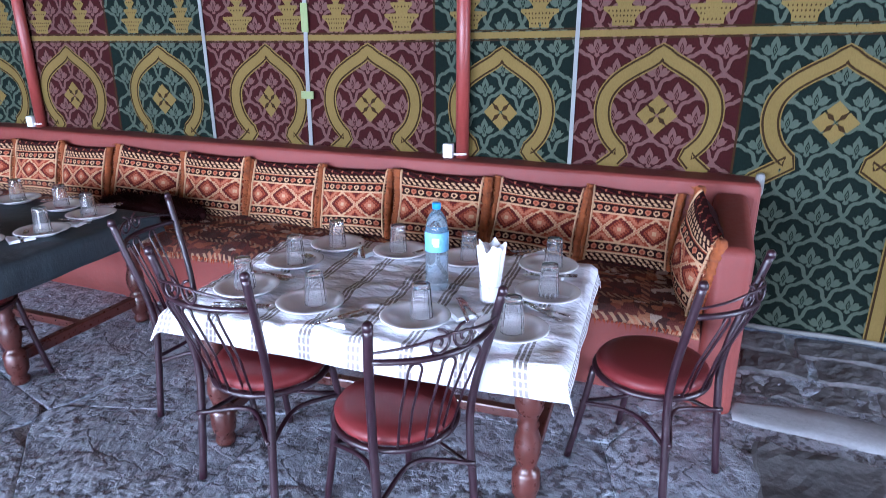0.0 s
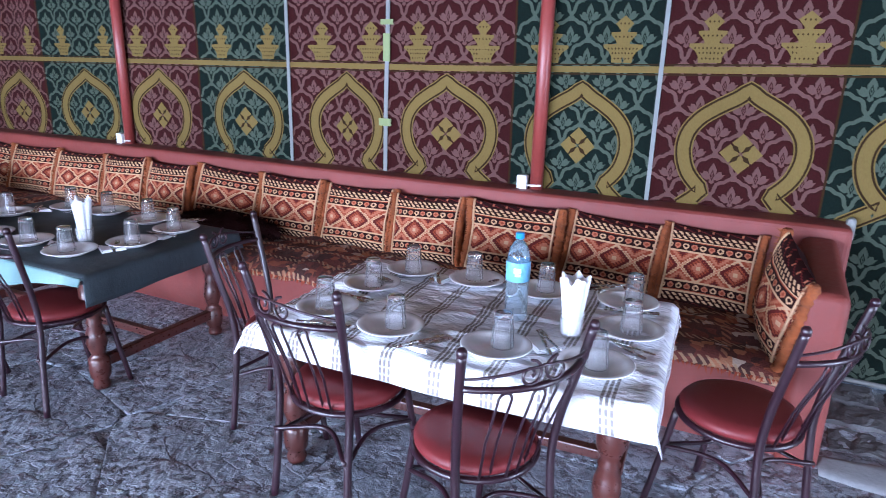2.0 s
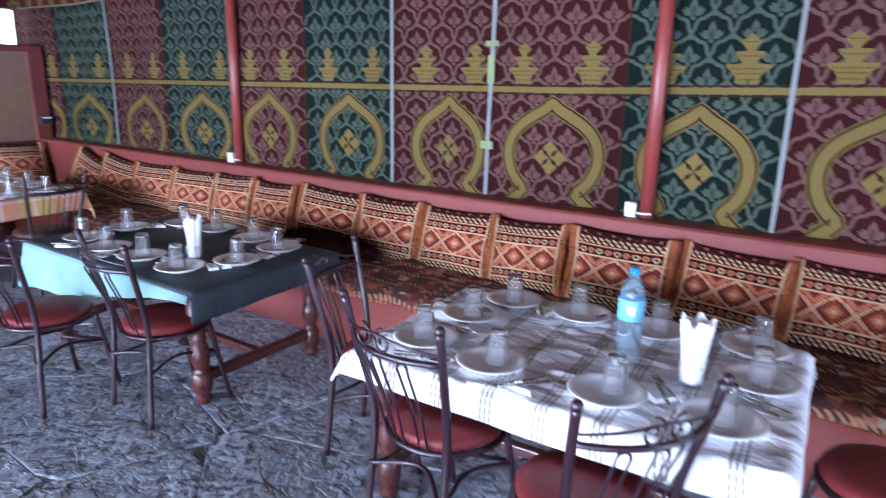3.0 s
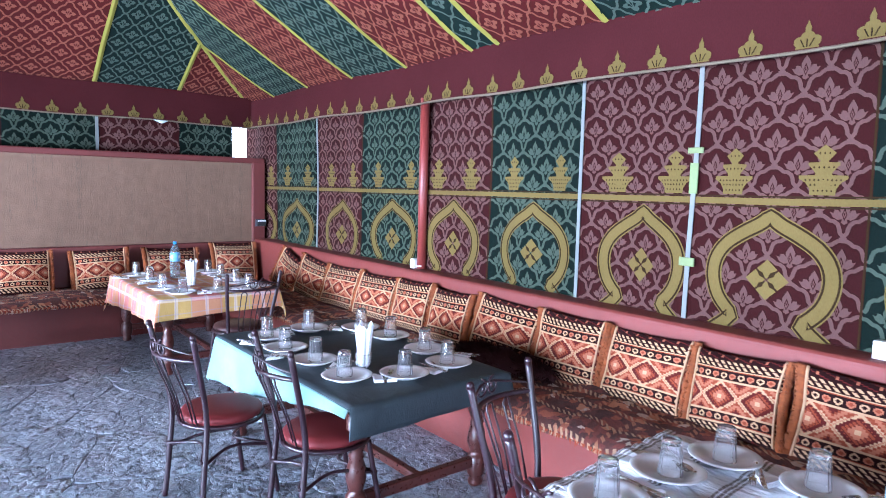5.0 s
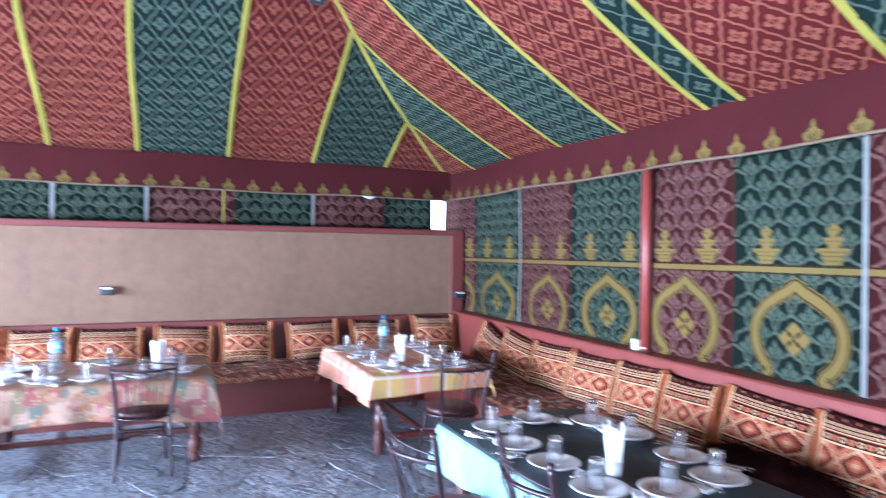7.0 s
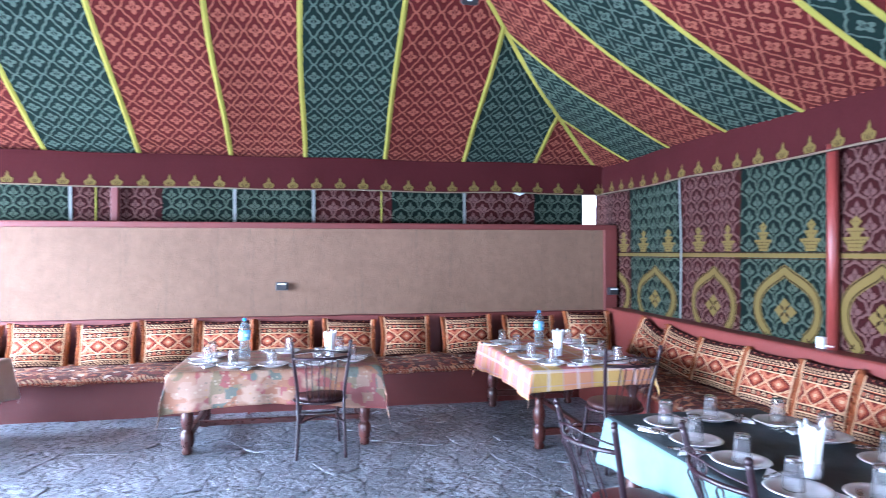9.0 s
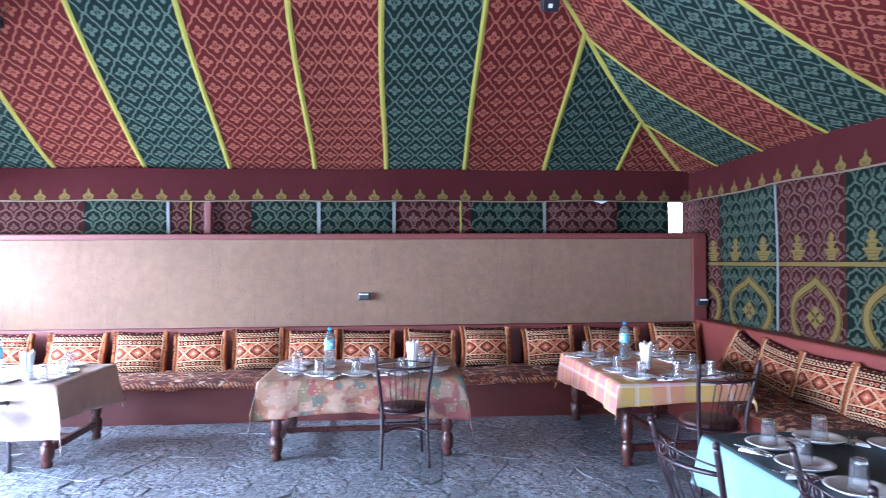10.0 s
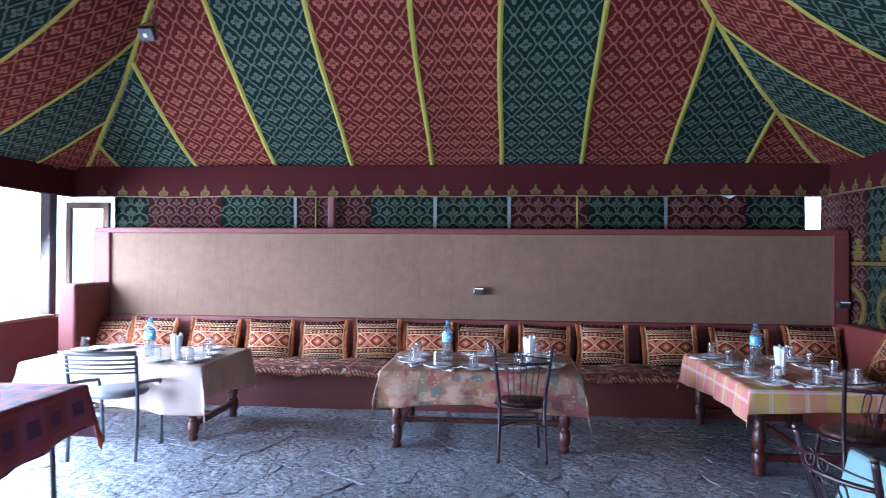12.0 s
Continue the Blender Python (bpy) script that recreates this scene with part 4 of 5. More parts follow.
mattress("padded bench seat under a rust, cream and black woven throw", -6.05, 3.20, 0.84, 3.88, 0.325, 0.0)
mattress("padded bench seat under a rust, cream and black woven throw", -3.30, -6.84 + 6.84, 3.72, 0.66, 0.325, 0.0, pose(-6.03, 0, 0, 0, 0, 90))


def kilim(i, j, n):
    """The woven colour of one cell of a cushion face: 0 maroon, 1 dark, 2 rust, 3 rose, 4 cream."""
    w = 1 - j / n
    if w < 0.085 or w > 0.955:
        return 3 if 0.03 < w < 0.06 and i % 13 in (5, 6) else (0 if (i // 3 + j) % 5 == 0 else 1)
    for lo, hi in ((0.085, 0.195), (0.85, 0.955)):
        if lo <= w < hi:
            return 4 if (i + j) % 6 < 3 and j % 4 else 1
    if 0.195 <= w < 0.212 or 0.832 <= w < 0.85 or 0.328 <= w < 0.352 or 0.70 <= w < 0.722:
        return 4
    if 0.212 <= w < 0.225 or 0.82 <= w < 0.832:
        return 2
    for lo, hi in ((0.225, 0.328), (0.722, 0.82)):
        if lo <= w < hi:
            dx, dy = abs(i % 8 - 3.5), abs((w - (lo + hi) / 2) * n)
            ring = max(dx, dy) * 0.6 + (dx + dy) * 0.4
            return 1 if ring > 3.2 else (3 if (i // 8) % 2 else 4) if ring > 1.6 else (2 if (i // 8) % 2 else 1)
    # the wide band of stepped diamonds
    dx, dy = abs(i % 34 - 16.5), abs((w - 0.526) * n)
    d = int(dx / 2) * 2 * 0.86 + int(dy / 2) * 2
    if d > 15:
        return 3 if 18 < d < 21 else (0 if d > 23 else 2)
    if d > 11.5:
        return 4 if (int(dx) + int(dy)) % 4 else 3
    if d > 8.5:
        return 0
    if d > 4:
        return 2 if (i + j) % 4 else 0
    return 3 if d > 1.5 else 4


def cushion(name, width, height, thick, seed, label):
    """A square scatter cushion with a kilim face, plain back and fringed sides."""
    rnd = random.Random(seed)
    n = 84
    root = thing("cushion", label, "cushion", group="bench cushions")
    puff = lambda u, v: thick * ((1 - abs(2 * u - 1) ** 2.6) * (1 - abs(2 * v - 1) ** 2.6)) ** 0.55
    sag = rnd.uniform(-0.012, 0.012)

    def point(u, v, side):
        pinch = 1 - 0.05 * (1 - abs(2 * v - 1) ** 2)
        pinch2 = 1 - 0.06 * (1 - abs(2 * u - 1) ** 2)
        x = (u - 0.5) * width * pinch + sag * math.sin(v * 3)
        z = height / 2 + (v - 0.5) * height * pinch2
        return (x, side * puff(u, v) * 0.5 + 0.008 * wobble(u * 3 + seed, v * 3, side, 1.3), z)
    verts = [point(i / n, j / n, -1) for j in range(n + 1) for i in range(n + 1)]
    faces = [(j * (n + 1) + i, j * (n + 1) + i + 1, (j + 1) * (n + 1) + i + 1, (j + 1) * (n + 1) + i) for j in range(n) for i in range(n)]
    shift = rnd.randrange(0, 24)
    raw("kilim_front", verts, faces, KILIM, root, smooth=True, index=[kilim(i + shift, j, n) for j in range(n) for i in range(n)])
    k = 12
    verts = [point(i / k, j / k, 1) for j in range(k + 1) for i in range(k + 1)]
    faces = [(j * (k + 1) + i, (j + 1) * (k + 1) + i, (j + 1) * (k + 1) + i + 1, j * (k + 1) + i + 1) for j in range(k) for i in range(k)]
    raw("back", verts, faces, K_DARK, root, smooth=True)
    for s in (0, 1):
        fv, ff = [], []
        for q in range(260):
            v = q / 259
            a = Vector(point(s, v, 0)) + Vector(((0.012 if s else -0.012), rnd.uniform(-0.022, 0.012), 0))
            out = Vector(((1 if s else -1) * rnd.uniform(0.004, 0.020), rnd.uniform(-0.032, 0.012), rnd.uniform(-0.022, 0.012)))
            b = len(fv)
            fv += [a + Vector((0, -0.004, -0.005)), a + Vector((0, 0.004, 0.005)), a + out]
            ff.append((b, b + 1, b + 2))
        raw("fringe", fv, ff, FRINGE, root, "rust-orange fringe")
        side = 0.010 if s else -0.010
        cl = [Vector(point(s, j / 40, 0)) + Vector((side + 0.005 * wobble(j, seed, s, 0.7), -0.006 + 0.006 * wobble(j, seed, 9 + s, 0.9), 0)) for j in range(41)]
        tube("piping", [cl], [0.021 + 0.006 * wobble(j, seed, 4 + s, 1.3) for j in range(41)], FRINGE, root, sides=10, label="plush rust-orange edging")
        cord = [Vector(point(0.965 if s else 0.035, j / 40, -1)) + Vector((0, -0.003, 0)) for j in range(41)]
        tube("cord", [cord], 0.006, K_CREAM, root, sides=6, label="cream twisted cord")
    return root


LABEL = "square kilim cushion with rust diamonds, cream bands and orange fringe"
KINDS = [cushion("cushion", 0.46, 0.40, 0.13, 11, LABEL), cushion("cushion", 0.44, 0.41, 0.15, 23, LABEL), cushion("cushion", 0.50, 0.40, 0.12, 37, LABEL)]
SPOTS = []
EDGES = [-6.03, -5.53, -4.97, -4.36, -3.80, -3.33, -2.87, -2.27, -1.785, -1.25, -0.79, -0.246, 0.25, 0.70]
rnd = random.Random(5)
for a, b in zip(EDGES, EDGES[1:]):
    SPOTS.append(((a + b) / 2, 3.745 + rnd.uniform(-0.012, 0.012), 0.352 + rnd.uniform(-0.010, 0.008), -17 + rnd.uniform(-3, 3), rnd.uniform(-2.5, 2.5) + (16 if a < -6 else 5 if a < -5.5 else 0), rnd.uniform(-4, 4), b - a))
first = {0: True, 1: True, 2: True}
for k, (x, y, z, lean, roll, yaw, sc) in enumerate(SPOTS):
    kind = KINDS[k % 3]
    m = pose(x, y, z, lean, roll, yaw)
    ob = kind if first[k % 3] else copy_thing(kind, m)
    first[k % 3] = False
    ob.matrix_basis = m @ Matrix.Diagonal(((sc - 0.03) / (0.46, 0.44, 0.50)[k % 3], 1.12, 1.0, 1))
corner = copy_thing(KINDS[1], pose(0.755, 3.52, 0.36, -10, 8, -80))
corner["label"] = "kilim cushion turned against the bench end with orange fringe"
for y, kk, w in ((-3.62, 0, -8), (-3.13, 1, 4), (-2.45, 2, -2), (-1.85, 1, 6), (-1.25, 0, -5), (-0.70, 1, 3), (-0.17, 0, -3), (0.37, 2, 2), (1.01, 0, 3), (1.58, 1, -2), (2.25, 0, -5), (2.91, 2, 2), (3.58, 1, -3)):
    m = pose(-6.62 + rnd.uniform(-0.02, 0.02), y, 0.350 + rnd.uniform(-0.01, 0.01), -16 + rnd.uniform(-5, 3), rnd.uniform(-3, 3), 90 + w)
    copy_thing(KINDS[kk], m).matrix_basis = m @ Matrix.Diagonal((1.06, 1.2, 1.06, 1))


def shaggy_throw(x0, x1, y, z, label):
    """A bunched dark roll with a rough pile, standing in for seat shadow."""
    rnd = random.Random(41)
    root = thing("shaggy_throw", label, "throw")
    n, sides = 26, 14
    line = [(x0 + (x1 - x0) * k / n, y + 0.03 * wobble(k, 1, 2, 0.3), z + 0.055 + 0.02 * wobble(k, 5, 2, 0.35)) for k in range(n + 1)]
    radii = [0.012 + 0.062 * min(1.0, 4 * k / n, 4 * (1 - k / n)) * (1 + 0.35 * wobble(k, 8, 1, 0.5)) for k in range(n + 1)]
    tube("body", [line], radii, K_DARK, root, sides)
    fv, ff = [], []
    for q in range(2600):
        k = rnd.randrange(1, n)
        a = rnd.uniform(0, 2 * math.pi)
        c, r = Vector(line[k]) + Vector((rnd.uniform(-0.5, 0.5) * (x1 - x0) / n, 0, 0)), radii[k]
        d = Vector((rnd.uniform(-0.5, 0.5), math.cos(a), math.sin(a)))
        p = c + Vector((0, math.cos(a), math.sin(a))) * r * 0.95
        e = p + d * rnd.uniform(0.015, 0.035)
        b = len(fv)
        fv += [p + Vector((0.004, 0, 0)), p - Vector((0.004, 0, 0)), e]
        ff.append((b, b + 1, b + 2))
    tagged(raw("fur", fv, ff, K_DARK, root), kind="stuff")
    return root


shaggy_throw(-2.78, -1.93, 3.60, 0.375, "dark shaggy bundle standing in for a smear of shadow on the bench seat")

# ---- tables ----
LEG_PROFILE = ((0.0, 0.0), (0.034, 0.0), (0.038, 0.02), (0.030, 0.045), (0.042, 0.065), (0.046, 0.10), (0.046, 0.155), (0.040, 0.17), (0.028, 0.185), (0.033, 0.20), (0.045, 0.25), (0.042, 0.30), (0.030, 0.345), (0.036, 0.36), (0.027, 0.375), (0.038, 0.41), (0.046, 0.43), (0.046, 0.60), (0.0, 0.60))


def table(label, x, y, width, depth, height, rz, slender=False):
    root = thing("dining_table", label, "table", pose(x, y, 0, 0, 0, rz), "dining tables")
    part("tabletop", box(-width / 2, -depth / 2, height - 0.035, width / 2, depth / 2, height, 0.008), DARK_WOOD, root)
    part("apron", box(-width / 2 + 0.09, -depth / 2 + 0.09, height - 0.10, width / 2 - 0.09, depth / 2 - 0.09, height - 0.036, 0.004), DARK_WOOD, root)
    prof = [(r, z * (height - 0.036) / 0.60) for r, z in LEG_PROFILE]
    lx, ly = width / 2 - 0.10, depth / 2 - 0.09
    for sx in (-1, 1):
        for sy in (-1, 1):
            if slender:
                tube("leg", [[(sx * lx, sy * ly, 0.0), (sx * (lx - 0.02), sy * (ly - 0.02), height - 0.036)]], 0.014, CHAIR_METAL, root, 10, label="slim dark metal leg")
            else:
                lathe("leg", prof, DARK_WOOD, root, 14, at=(sx * lx, sy * ly, 0))
        if slender:
            continue
        part("stretcher", box(sx * lx - 0.02, -ly, 0.095, sx * lx + 0.02, ly, 0.145, 0.006), DARK_WOOD, root)
    if slender:
        return root
    part("stretcher", box(-lx, -0.02, 0.10, lx, 0.02, 0.14, 0.006), DARK_WOOD, root)
    return root


def tablecloth(label, x, y, width, depth, height, rz, kind, drops, seed, wrinkle=0.004, lift=0.003, corner=1.0, taper=0.0, flare=0.14):
    """A draped cloth; drops are the overhangs at -x, +x, -y, +y."""
    st = 0.022
    l, r, f, b = drops
    hw, hd = width / 2 + 0.006, depth / 2 + 0.006
    nx, ny = int((2 * hw + l + r) / st), int((2 * hd + f + b) / st)
    verts, faces, uvs = [], [], []
    for j in range(ny + 1):
        for i in range(nx + 1):
            u, v = -hw - l + (2 * hw + l + r) * i / nx, -hd - f + (2 * hd + f + b) * j / ny
            ox = max(0.0, abs(u) - hw)
            oy = max(0.0, abs(v) - hd)
            sx, sy = (1 if u > 0 else -1), (1 if v > 0 else -1)
            px, py, pz = min(abs(u), hw) * sx, min(abs(v), hd) * sy, height + lift
            d = math.hypot(ox, oy) if corner >= 1 else max(ox, oy)
            along = v if ox > oy else u
            rip = math.sin(along * 17 + seed) * 0.5 + math.sin(along * 29 + seed * 2.3) * 0.3 + wobble(along, seed, 0, 5) * 0.5
            if d > 0:
                swing = 0.012 + 0.10 * d + 0.16 * d * rip * (0.35 + 0.65 * min(1, d / 0.25)) * 0.5
                swing = max(0.008, swing)
                d *= 1 - taper * min(1, max(0, 0.5 + u / (2 * hw))) if oy > ox else 1
                px += sx * (swing * (ox / (ox + oy)) + flare * oy * min(1.0, abs(u) / hw) ** 5)
                py += sy * (swing * (oy / (ox + oy)) + flare * ox * min(1.0, abs(v) / hd) ** 5)
                pz -= max(0.0, d * 0.975 - 0.004) * (1 + 0.16 * math.sin(along * 2.6 + seed)) + 0.012 * wobble(along, seed, 4, 3) * min(1, d * 8)
            else:
                pz += wrinkle * (abs(wobble(u * 0.7, v * 2.0, seed, 6)) + abs(wobble(u, v, seed + 3, 13)) * 0.5)
            verts.append((px, py, pz))
            uvs.append((u, v))
    for j in range(ny):
        for i in range(nx):
            a = j * (nx + 1) + i
            faces.append((a, a + 1, a + nx + 2, a + nx + 1))
    ob = raw("tablecloth", verts, faces, CLOTHS[kind], None, "", True)
    layer = ob.data.uv_layers.new(name="cloth")
    for loop in ob.data.loops:
        layer.data[loop.index].uv = uvs[loop.vertex_index]
    so = ob.modifiers.new("thick", "SOLIDIFY")
    so.thickness, so.offset = 0.002, 1
    ob.matrix_basis = pose(x, y, 0, 0, 0, rz)
    return tagged(ob, label, "tablecloth", "tablecloths")


# T: centre, length, depth, height, turn
T1 = (-0.235, 2.690, 1.34, 0.88, 0.562, 3.6)
T4 = (-2.545, 2.66, 1.46, 0.87, 0.565, 0.6)
T3 = (-5.235, 2.67, 1.48, 0.92, 0.59, 0.0)
T2 = (-5.31, 0.42, 1.46, 0.90, 0.59, 90.0)
T5 = (-5.30, -2.44, 1.46, 0.93, 0.59, 90.0)
T6 = (-2.77, -2.16, 1.40, 0.92, 0.72, 2.0)
table("turned dark wooden dining table under a white checked cloth", *T1)
table("turned dark wooden dining table under a black cloth", *T4)
table("turned dark wooden dining table under an orange plaid cloth", *T3)
table("turned dark wooden dining table under a printed oilcloth", *T2)
table("turned dark wooden dining table under a cream cloth", *T5)
table("dining table on slim metal legs under a red checked cloth", *T6, slender=True)
tablecloth("crumpled white tablecloth with brown woven stripes", *T1, "white", (0.085, 0.08, 0.085, 0.06), 1.0, 0.022, flare=0.35)
tablecloth("pale mint undercloth hanging at the table side", *T4, "mint", (0.14, 0.02, 0.25, 0.03), 2.0, 0.002, 0.003, taper=0.9)
tablecloth("plain dark green-black tablecloth over a mint one", *T4, "dark", (0.02, 0.12, 0.022, 0.10), 3.0, 0.005, 0.010)
tablecloth("orange and yellow plaid tablecloth", *T3, "plaid", (0.20, 0.16, 0.235, 0.16), 4.0, 0.004)
tablecloth("glossy printed oilcloth with patches of red, ochre and green", *T2, "printed", (0.24, 0.24, 0.29, 0.16), 5.0, 0.003)
tablecloth("cream pink tablecloth with a long overhang", *T5, "cream", (0.28, 0.30, 0.33, 0.16), 6.0, 0.003)
tablecloth("red checked tablecloth hanging low with dark squares", *T6, "check", (0.27, 0.26, 0.26, 0.27), 7.0, 0.004)


# ---- chairs ----
def bistro_chair():
    """Enamelled tube chair with a round padded seat and scrolled back."""
    root = thing("dining_chair", "dark burgundy tube-steel chair with a round red padded seat", "chair", group="dining chairs")
    z = 0.445
    lathe("seat", ((0.0, z - 0.035), (0.175, z - 0.035), (0.192, z - 0.02), (0.194, z - 0.005), (0.182, z + 0.010), (0.15, z + 0.018), (0.08, z + 0.022), (0.0, z + 0.024)), SEAT_VINYL, root, 40, "padded red vinyl seat")
    ring = [(0.196 * math.cos(a), 0.196 * math.sin(a), z - 0.036) for a in (2 * math.pi * k / 36 for k in range(36))]
    tube("seat_ring", [ring], 0.011, CHAIR_METAL, root, 8, True)
    for sx in (-1, 1):
        tube("post", [curve_points([(sx * 0.180, -0.205, 0.0), (sx * 0.170, -0.185, 0.22), (sx * 0.168, -0.170, 0.42), (sx * 0.178, -0.185, 0.56), (sx * 0.198, -0.222, 0.72), (sx * 0.212, -0.255, 0.865)], 6)], 0.0135, CHAIR_METAL, root, 10)
        lathe("cap", ((0.0, -0.004), (0.0145, -0.004), (0.0145, 0.012), (0.009, 0.02), (0.0, 0.022)), CHAIR_METAL, root, 10, "", (sx * 0.213, -0.256, 0.862))
        tube("leg", [curve_points([(sx * 0.165, 0.215, 0.0), (sx * 0.150, 0.175, 0.22), (sx * 0.138, 0.145, 0.405)], 6)], 0.0125, CHAIR_METAL, root, 10)
        tube("side_stretcher", [curve_points([(sx * 0.170, -0.195, 0.25), (sx * 0.12, -0.02, 0.285), (sx * 0.152, 0.18, 0.25)], 6)], 0.008, CHAIR_METAL, root)
    tube("front_stretcher", [curve_points([(-0.152, 0.185, 0.25), (0, 0.07, 0.275), (0.152, 0.185, 0.25)], 8)], 0.008, CHAIR_METAL, root)
    tube("back_stretcher", [curve_points([(-0.171, -0.198, 0.27), (0, -0.11, 0.29), (0.171, -0.198, 0.27)], 8)], 0.008, CHAIR_METAL, root)
    bow = lambda t, zz, yy, dip: (0.205 * t * (1 - 0.02), yy - dip * (1 - t * t), zz)
    tube("back_rail", [[bow(k / 8, 0.755, -0.230, 0.075) for k in range(-8, 9)]], 0.010, CHAIR_METAL, root)
    tube("top_wire", [[(0.205 * t, -0.238 - 0.08 * (1 - t * t), 0.785 + 0.04 * (1 - abs(t)) ** 1.0 * (1 if abs(t) > 0.12 else 0.9)) for t in (k / 10 for k in range(-10, 11))]], 0.0045, CHAIR_METAL, root, 6)
    for sx in (-1, 1):
        spiral = []
        for k in range(22):
            a = math.pi * 0.5 + sx * k * 0.42
            rr = 0.040 * (1 - k / 26)
            spiral.append((sx * 0.042 + rr * math.cos(a) * 1.0, -0.314, 0.800 + rr * math.sin(a)))
        tube("scroll", [spiral], 0.0045, CHAIR_METAL, root, 6)
    for c in (-0.095, 0.0, 0.095):
        loop = []
        for k in range(9):
            a = math.pi * k / 8
            loop.append((c + 0.022 * math.cos(a), -0.230 - 0.075 * (1 - (c / 0.2) ** 2) + 0.004, 0.722 + 0.022 * math.sin(a)))
        y0 = -math.sqrt(max(0.0, 0.196 ** 2 - c * c)) - 0.004
        low = lambda x: (x * 0.8, y0, z - 0.03)
        mid = lambda x: (x * 0.9, (y0 + loop[0][1]) / 2 + 0.012, 0.56)
        tube("spindle", [[low(c + 0.022), mid(c + 0.022)] + loop + [mid(c - 0.022), low(c - 0.022)]], 0.0042, CHAIR_METAL, root, 6)
    return root


def facing(x, y, dx, dy):
    return pose(x, y, 0, 0, 0, math.degrees(math.atan2(-dx, dy)))


chair = bistro_chair()
PLACES = [(-0.51, 2.27, -10), (-0.005, 2.185, 55), (0.685, 2.735, 61.5), (-1.00, 2.56, -74), (-2.53, 1.97, 10), (-2.03, 2.24, -3.5), (-4.18, 2.69, 94), (-4.84, 0.72, 92.7)]
SPOT = [pose(x, y, 0, 0, 0, turn) @ Matrix.Scale(0.97, 4) for x, y, turn in PLACES]
chair.matrix_basis = SPOT[0]
for k, m in enumerate(SPOT[1:]):
    other = copy_thing(chair, m)
    if k >= 5:
        other["label"] = "dark burgundy tube-steel chair with a worn brown padded seat"
        for piece in other.children:
            if piece.name.startswith("seat") and not piece.name.startswith("seat_ring"):
                piece.data = piece.data.copy()
                piece.data.materials[0] = SEAT_BROWN
                piece["label"] = "padded brown vinyl seat"


def slat_chair(m):
    root = thing("dining_chair", "grey metal chair with a slatted curved back", "chair", m, "dining chairs")
    z = 0.45
    lathe("seat", ((0.0, z - 0.03), (0.19, z - 0.03), (0.21, z - 0.012), (0.20, z + 0.010), (0.12, z + 0.02), (0.0, z + 0.022)), GREY_VINYL, root, 32, "grey padded seat")
    for sx in (-1, 1):
        tube("leg", [curve_points([(sx * 0.235, -0.24, 0.0), (sx * 0.235, -0.22, 0.4), (sx * 0.24, -0.26, 0.74)], 6)], 0.013, GREY_METAL, root, 10)
        tube("front_leg", [curve_points([(sx * 0.22, 0.23, 0.0), (sx * 0.23, 0.19, 0.44), (sx * 0.235, 0.10, 0.50), (sx * 0.235, -0.22, 0.54)], 6)], 0.013, GREY_METAL, root, 10)
    for k, zz in enumerate((0.76, 0.715, 0.685, 0.655, 0.625)):
        tube("top_rail" if k == 0 else "slat", [[(0.245 * t, -0.265 - 0.05 * (1 - t * t), zz) for t in (q / 8 for q in range(-8, 9))]], 0.018 if k == 0 else 0.006, GREY_METAL, root, 8)
    return root


slat_chair(facing(-4.60, -2.22, -1.0, -0.12))


# ---- table ware ----
def plate():
    root = thing("plate", "white china dinner plate laid on a table", "plate", group="dinner plates")
    lathe("dish", ((0.0, 0.004), (0.062, 0.004), (0.066, 0.0), (0.072, 0.0), (0.078, 0.007), (0.092, 0.014), (0.114, 0.019), (0.117, 0.021), (0.114, 0.023), (0.090, 0.0185), (0.078, 0.011), (0.0, 0.009)), CHINA, root, 40)
    return root


def tumbler():
    root = thing("glass", "clear pressed-glass tumbler standing upside down on a plate", "glass", group="tumblers")
    lathe("tumbler", ((0.038, 0.0), (0.0385, 0.004), (0.031, 0.098), (0.029, 0.114), (0.0, 0.114), (0.0, 0.102), (0.026, 0.098), (0.0355, 0.004), (0.038, 0.0)), GLASS, root, 14, smooth=False)
    return root


def bottle(label):
    root = thing("water_bottle", label, "bottle", group="water bottles")
    prof = [(0.0, 0.004), (0.030, 0.0), (0.040, 0.006), (0.042, 0.02)]
    for k in range(9):
        prof += [(0.042, 0.03 + k * 0.012), (0.0395, 0.036 + k * 0.012)]
    prof += [(0.042, 0.145), (0.042, 0.225), (0.040, 0.24), (0.034, 0.265), (0.022, 0.285), (0.014, 0.295), (0.0135, 0.305)]
    lathe("body", prof, BOTTLE_PET, root, 24)
    lathe("label", ((0.0428, 0.150), (0.0432, 0.152), (0.0432, 0.218), (0.0428, 0.220)), BLUE_LABEL, root, 28, "pale blue printed label")
    sh = Sheet(lambda u, v, h: ((0.0432 + h) * math.sin(u), -(0.0432 + h) * math.cos(u), v))
    for u, v, w, hh in ((0.0, 0.192, 0.30, 0.010), (0.05, 0.176, 0.22, 0.005), (1.6, 0.19, 0.3, 0.012), (3.1, 0.185, 0.3, 0.012), (4.6, 0.19, 0.3, 0.012)):
        sh.poly([(u - w, v - hh), (u, v - hh), (u + w, v - hh), (u + w, v + hh), (u, v + hh), (u - w, v + hh)], 0.001)
    tagged(sh.make("label_print", LABEL_WHITE, root), kind="stuff")
    lathe("cap", ((0.0, 0.322), (0.0145, 0.322), (0.0155, 0.318), (0.0155, 0.302), (0.013, 0.300)), BLUE_CAP, root, 18, "blue screw cap")
    return root


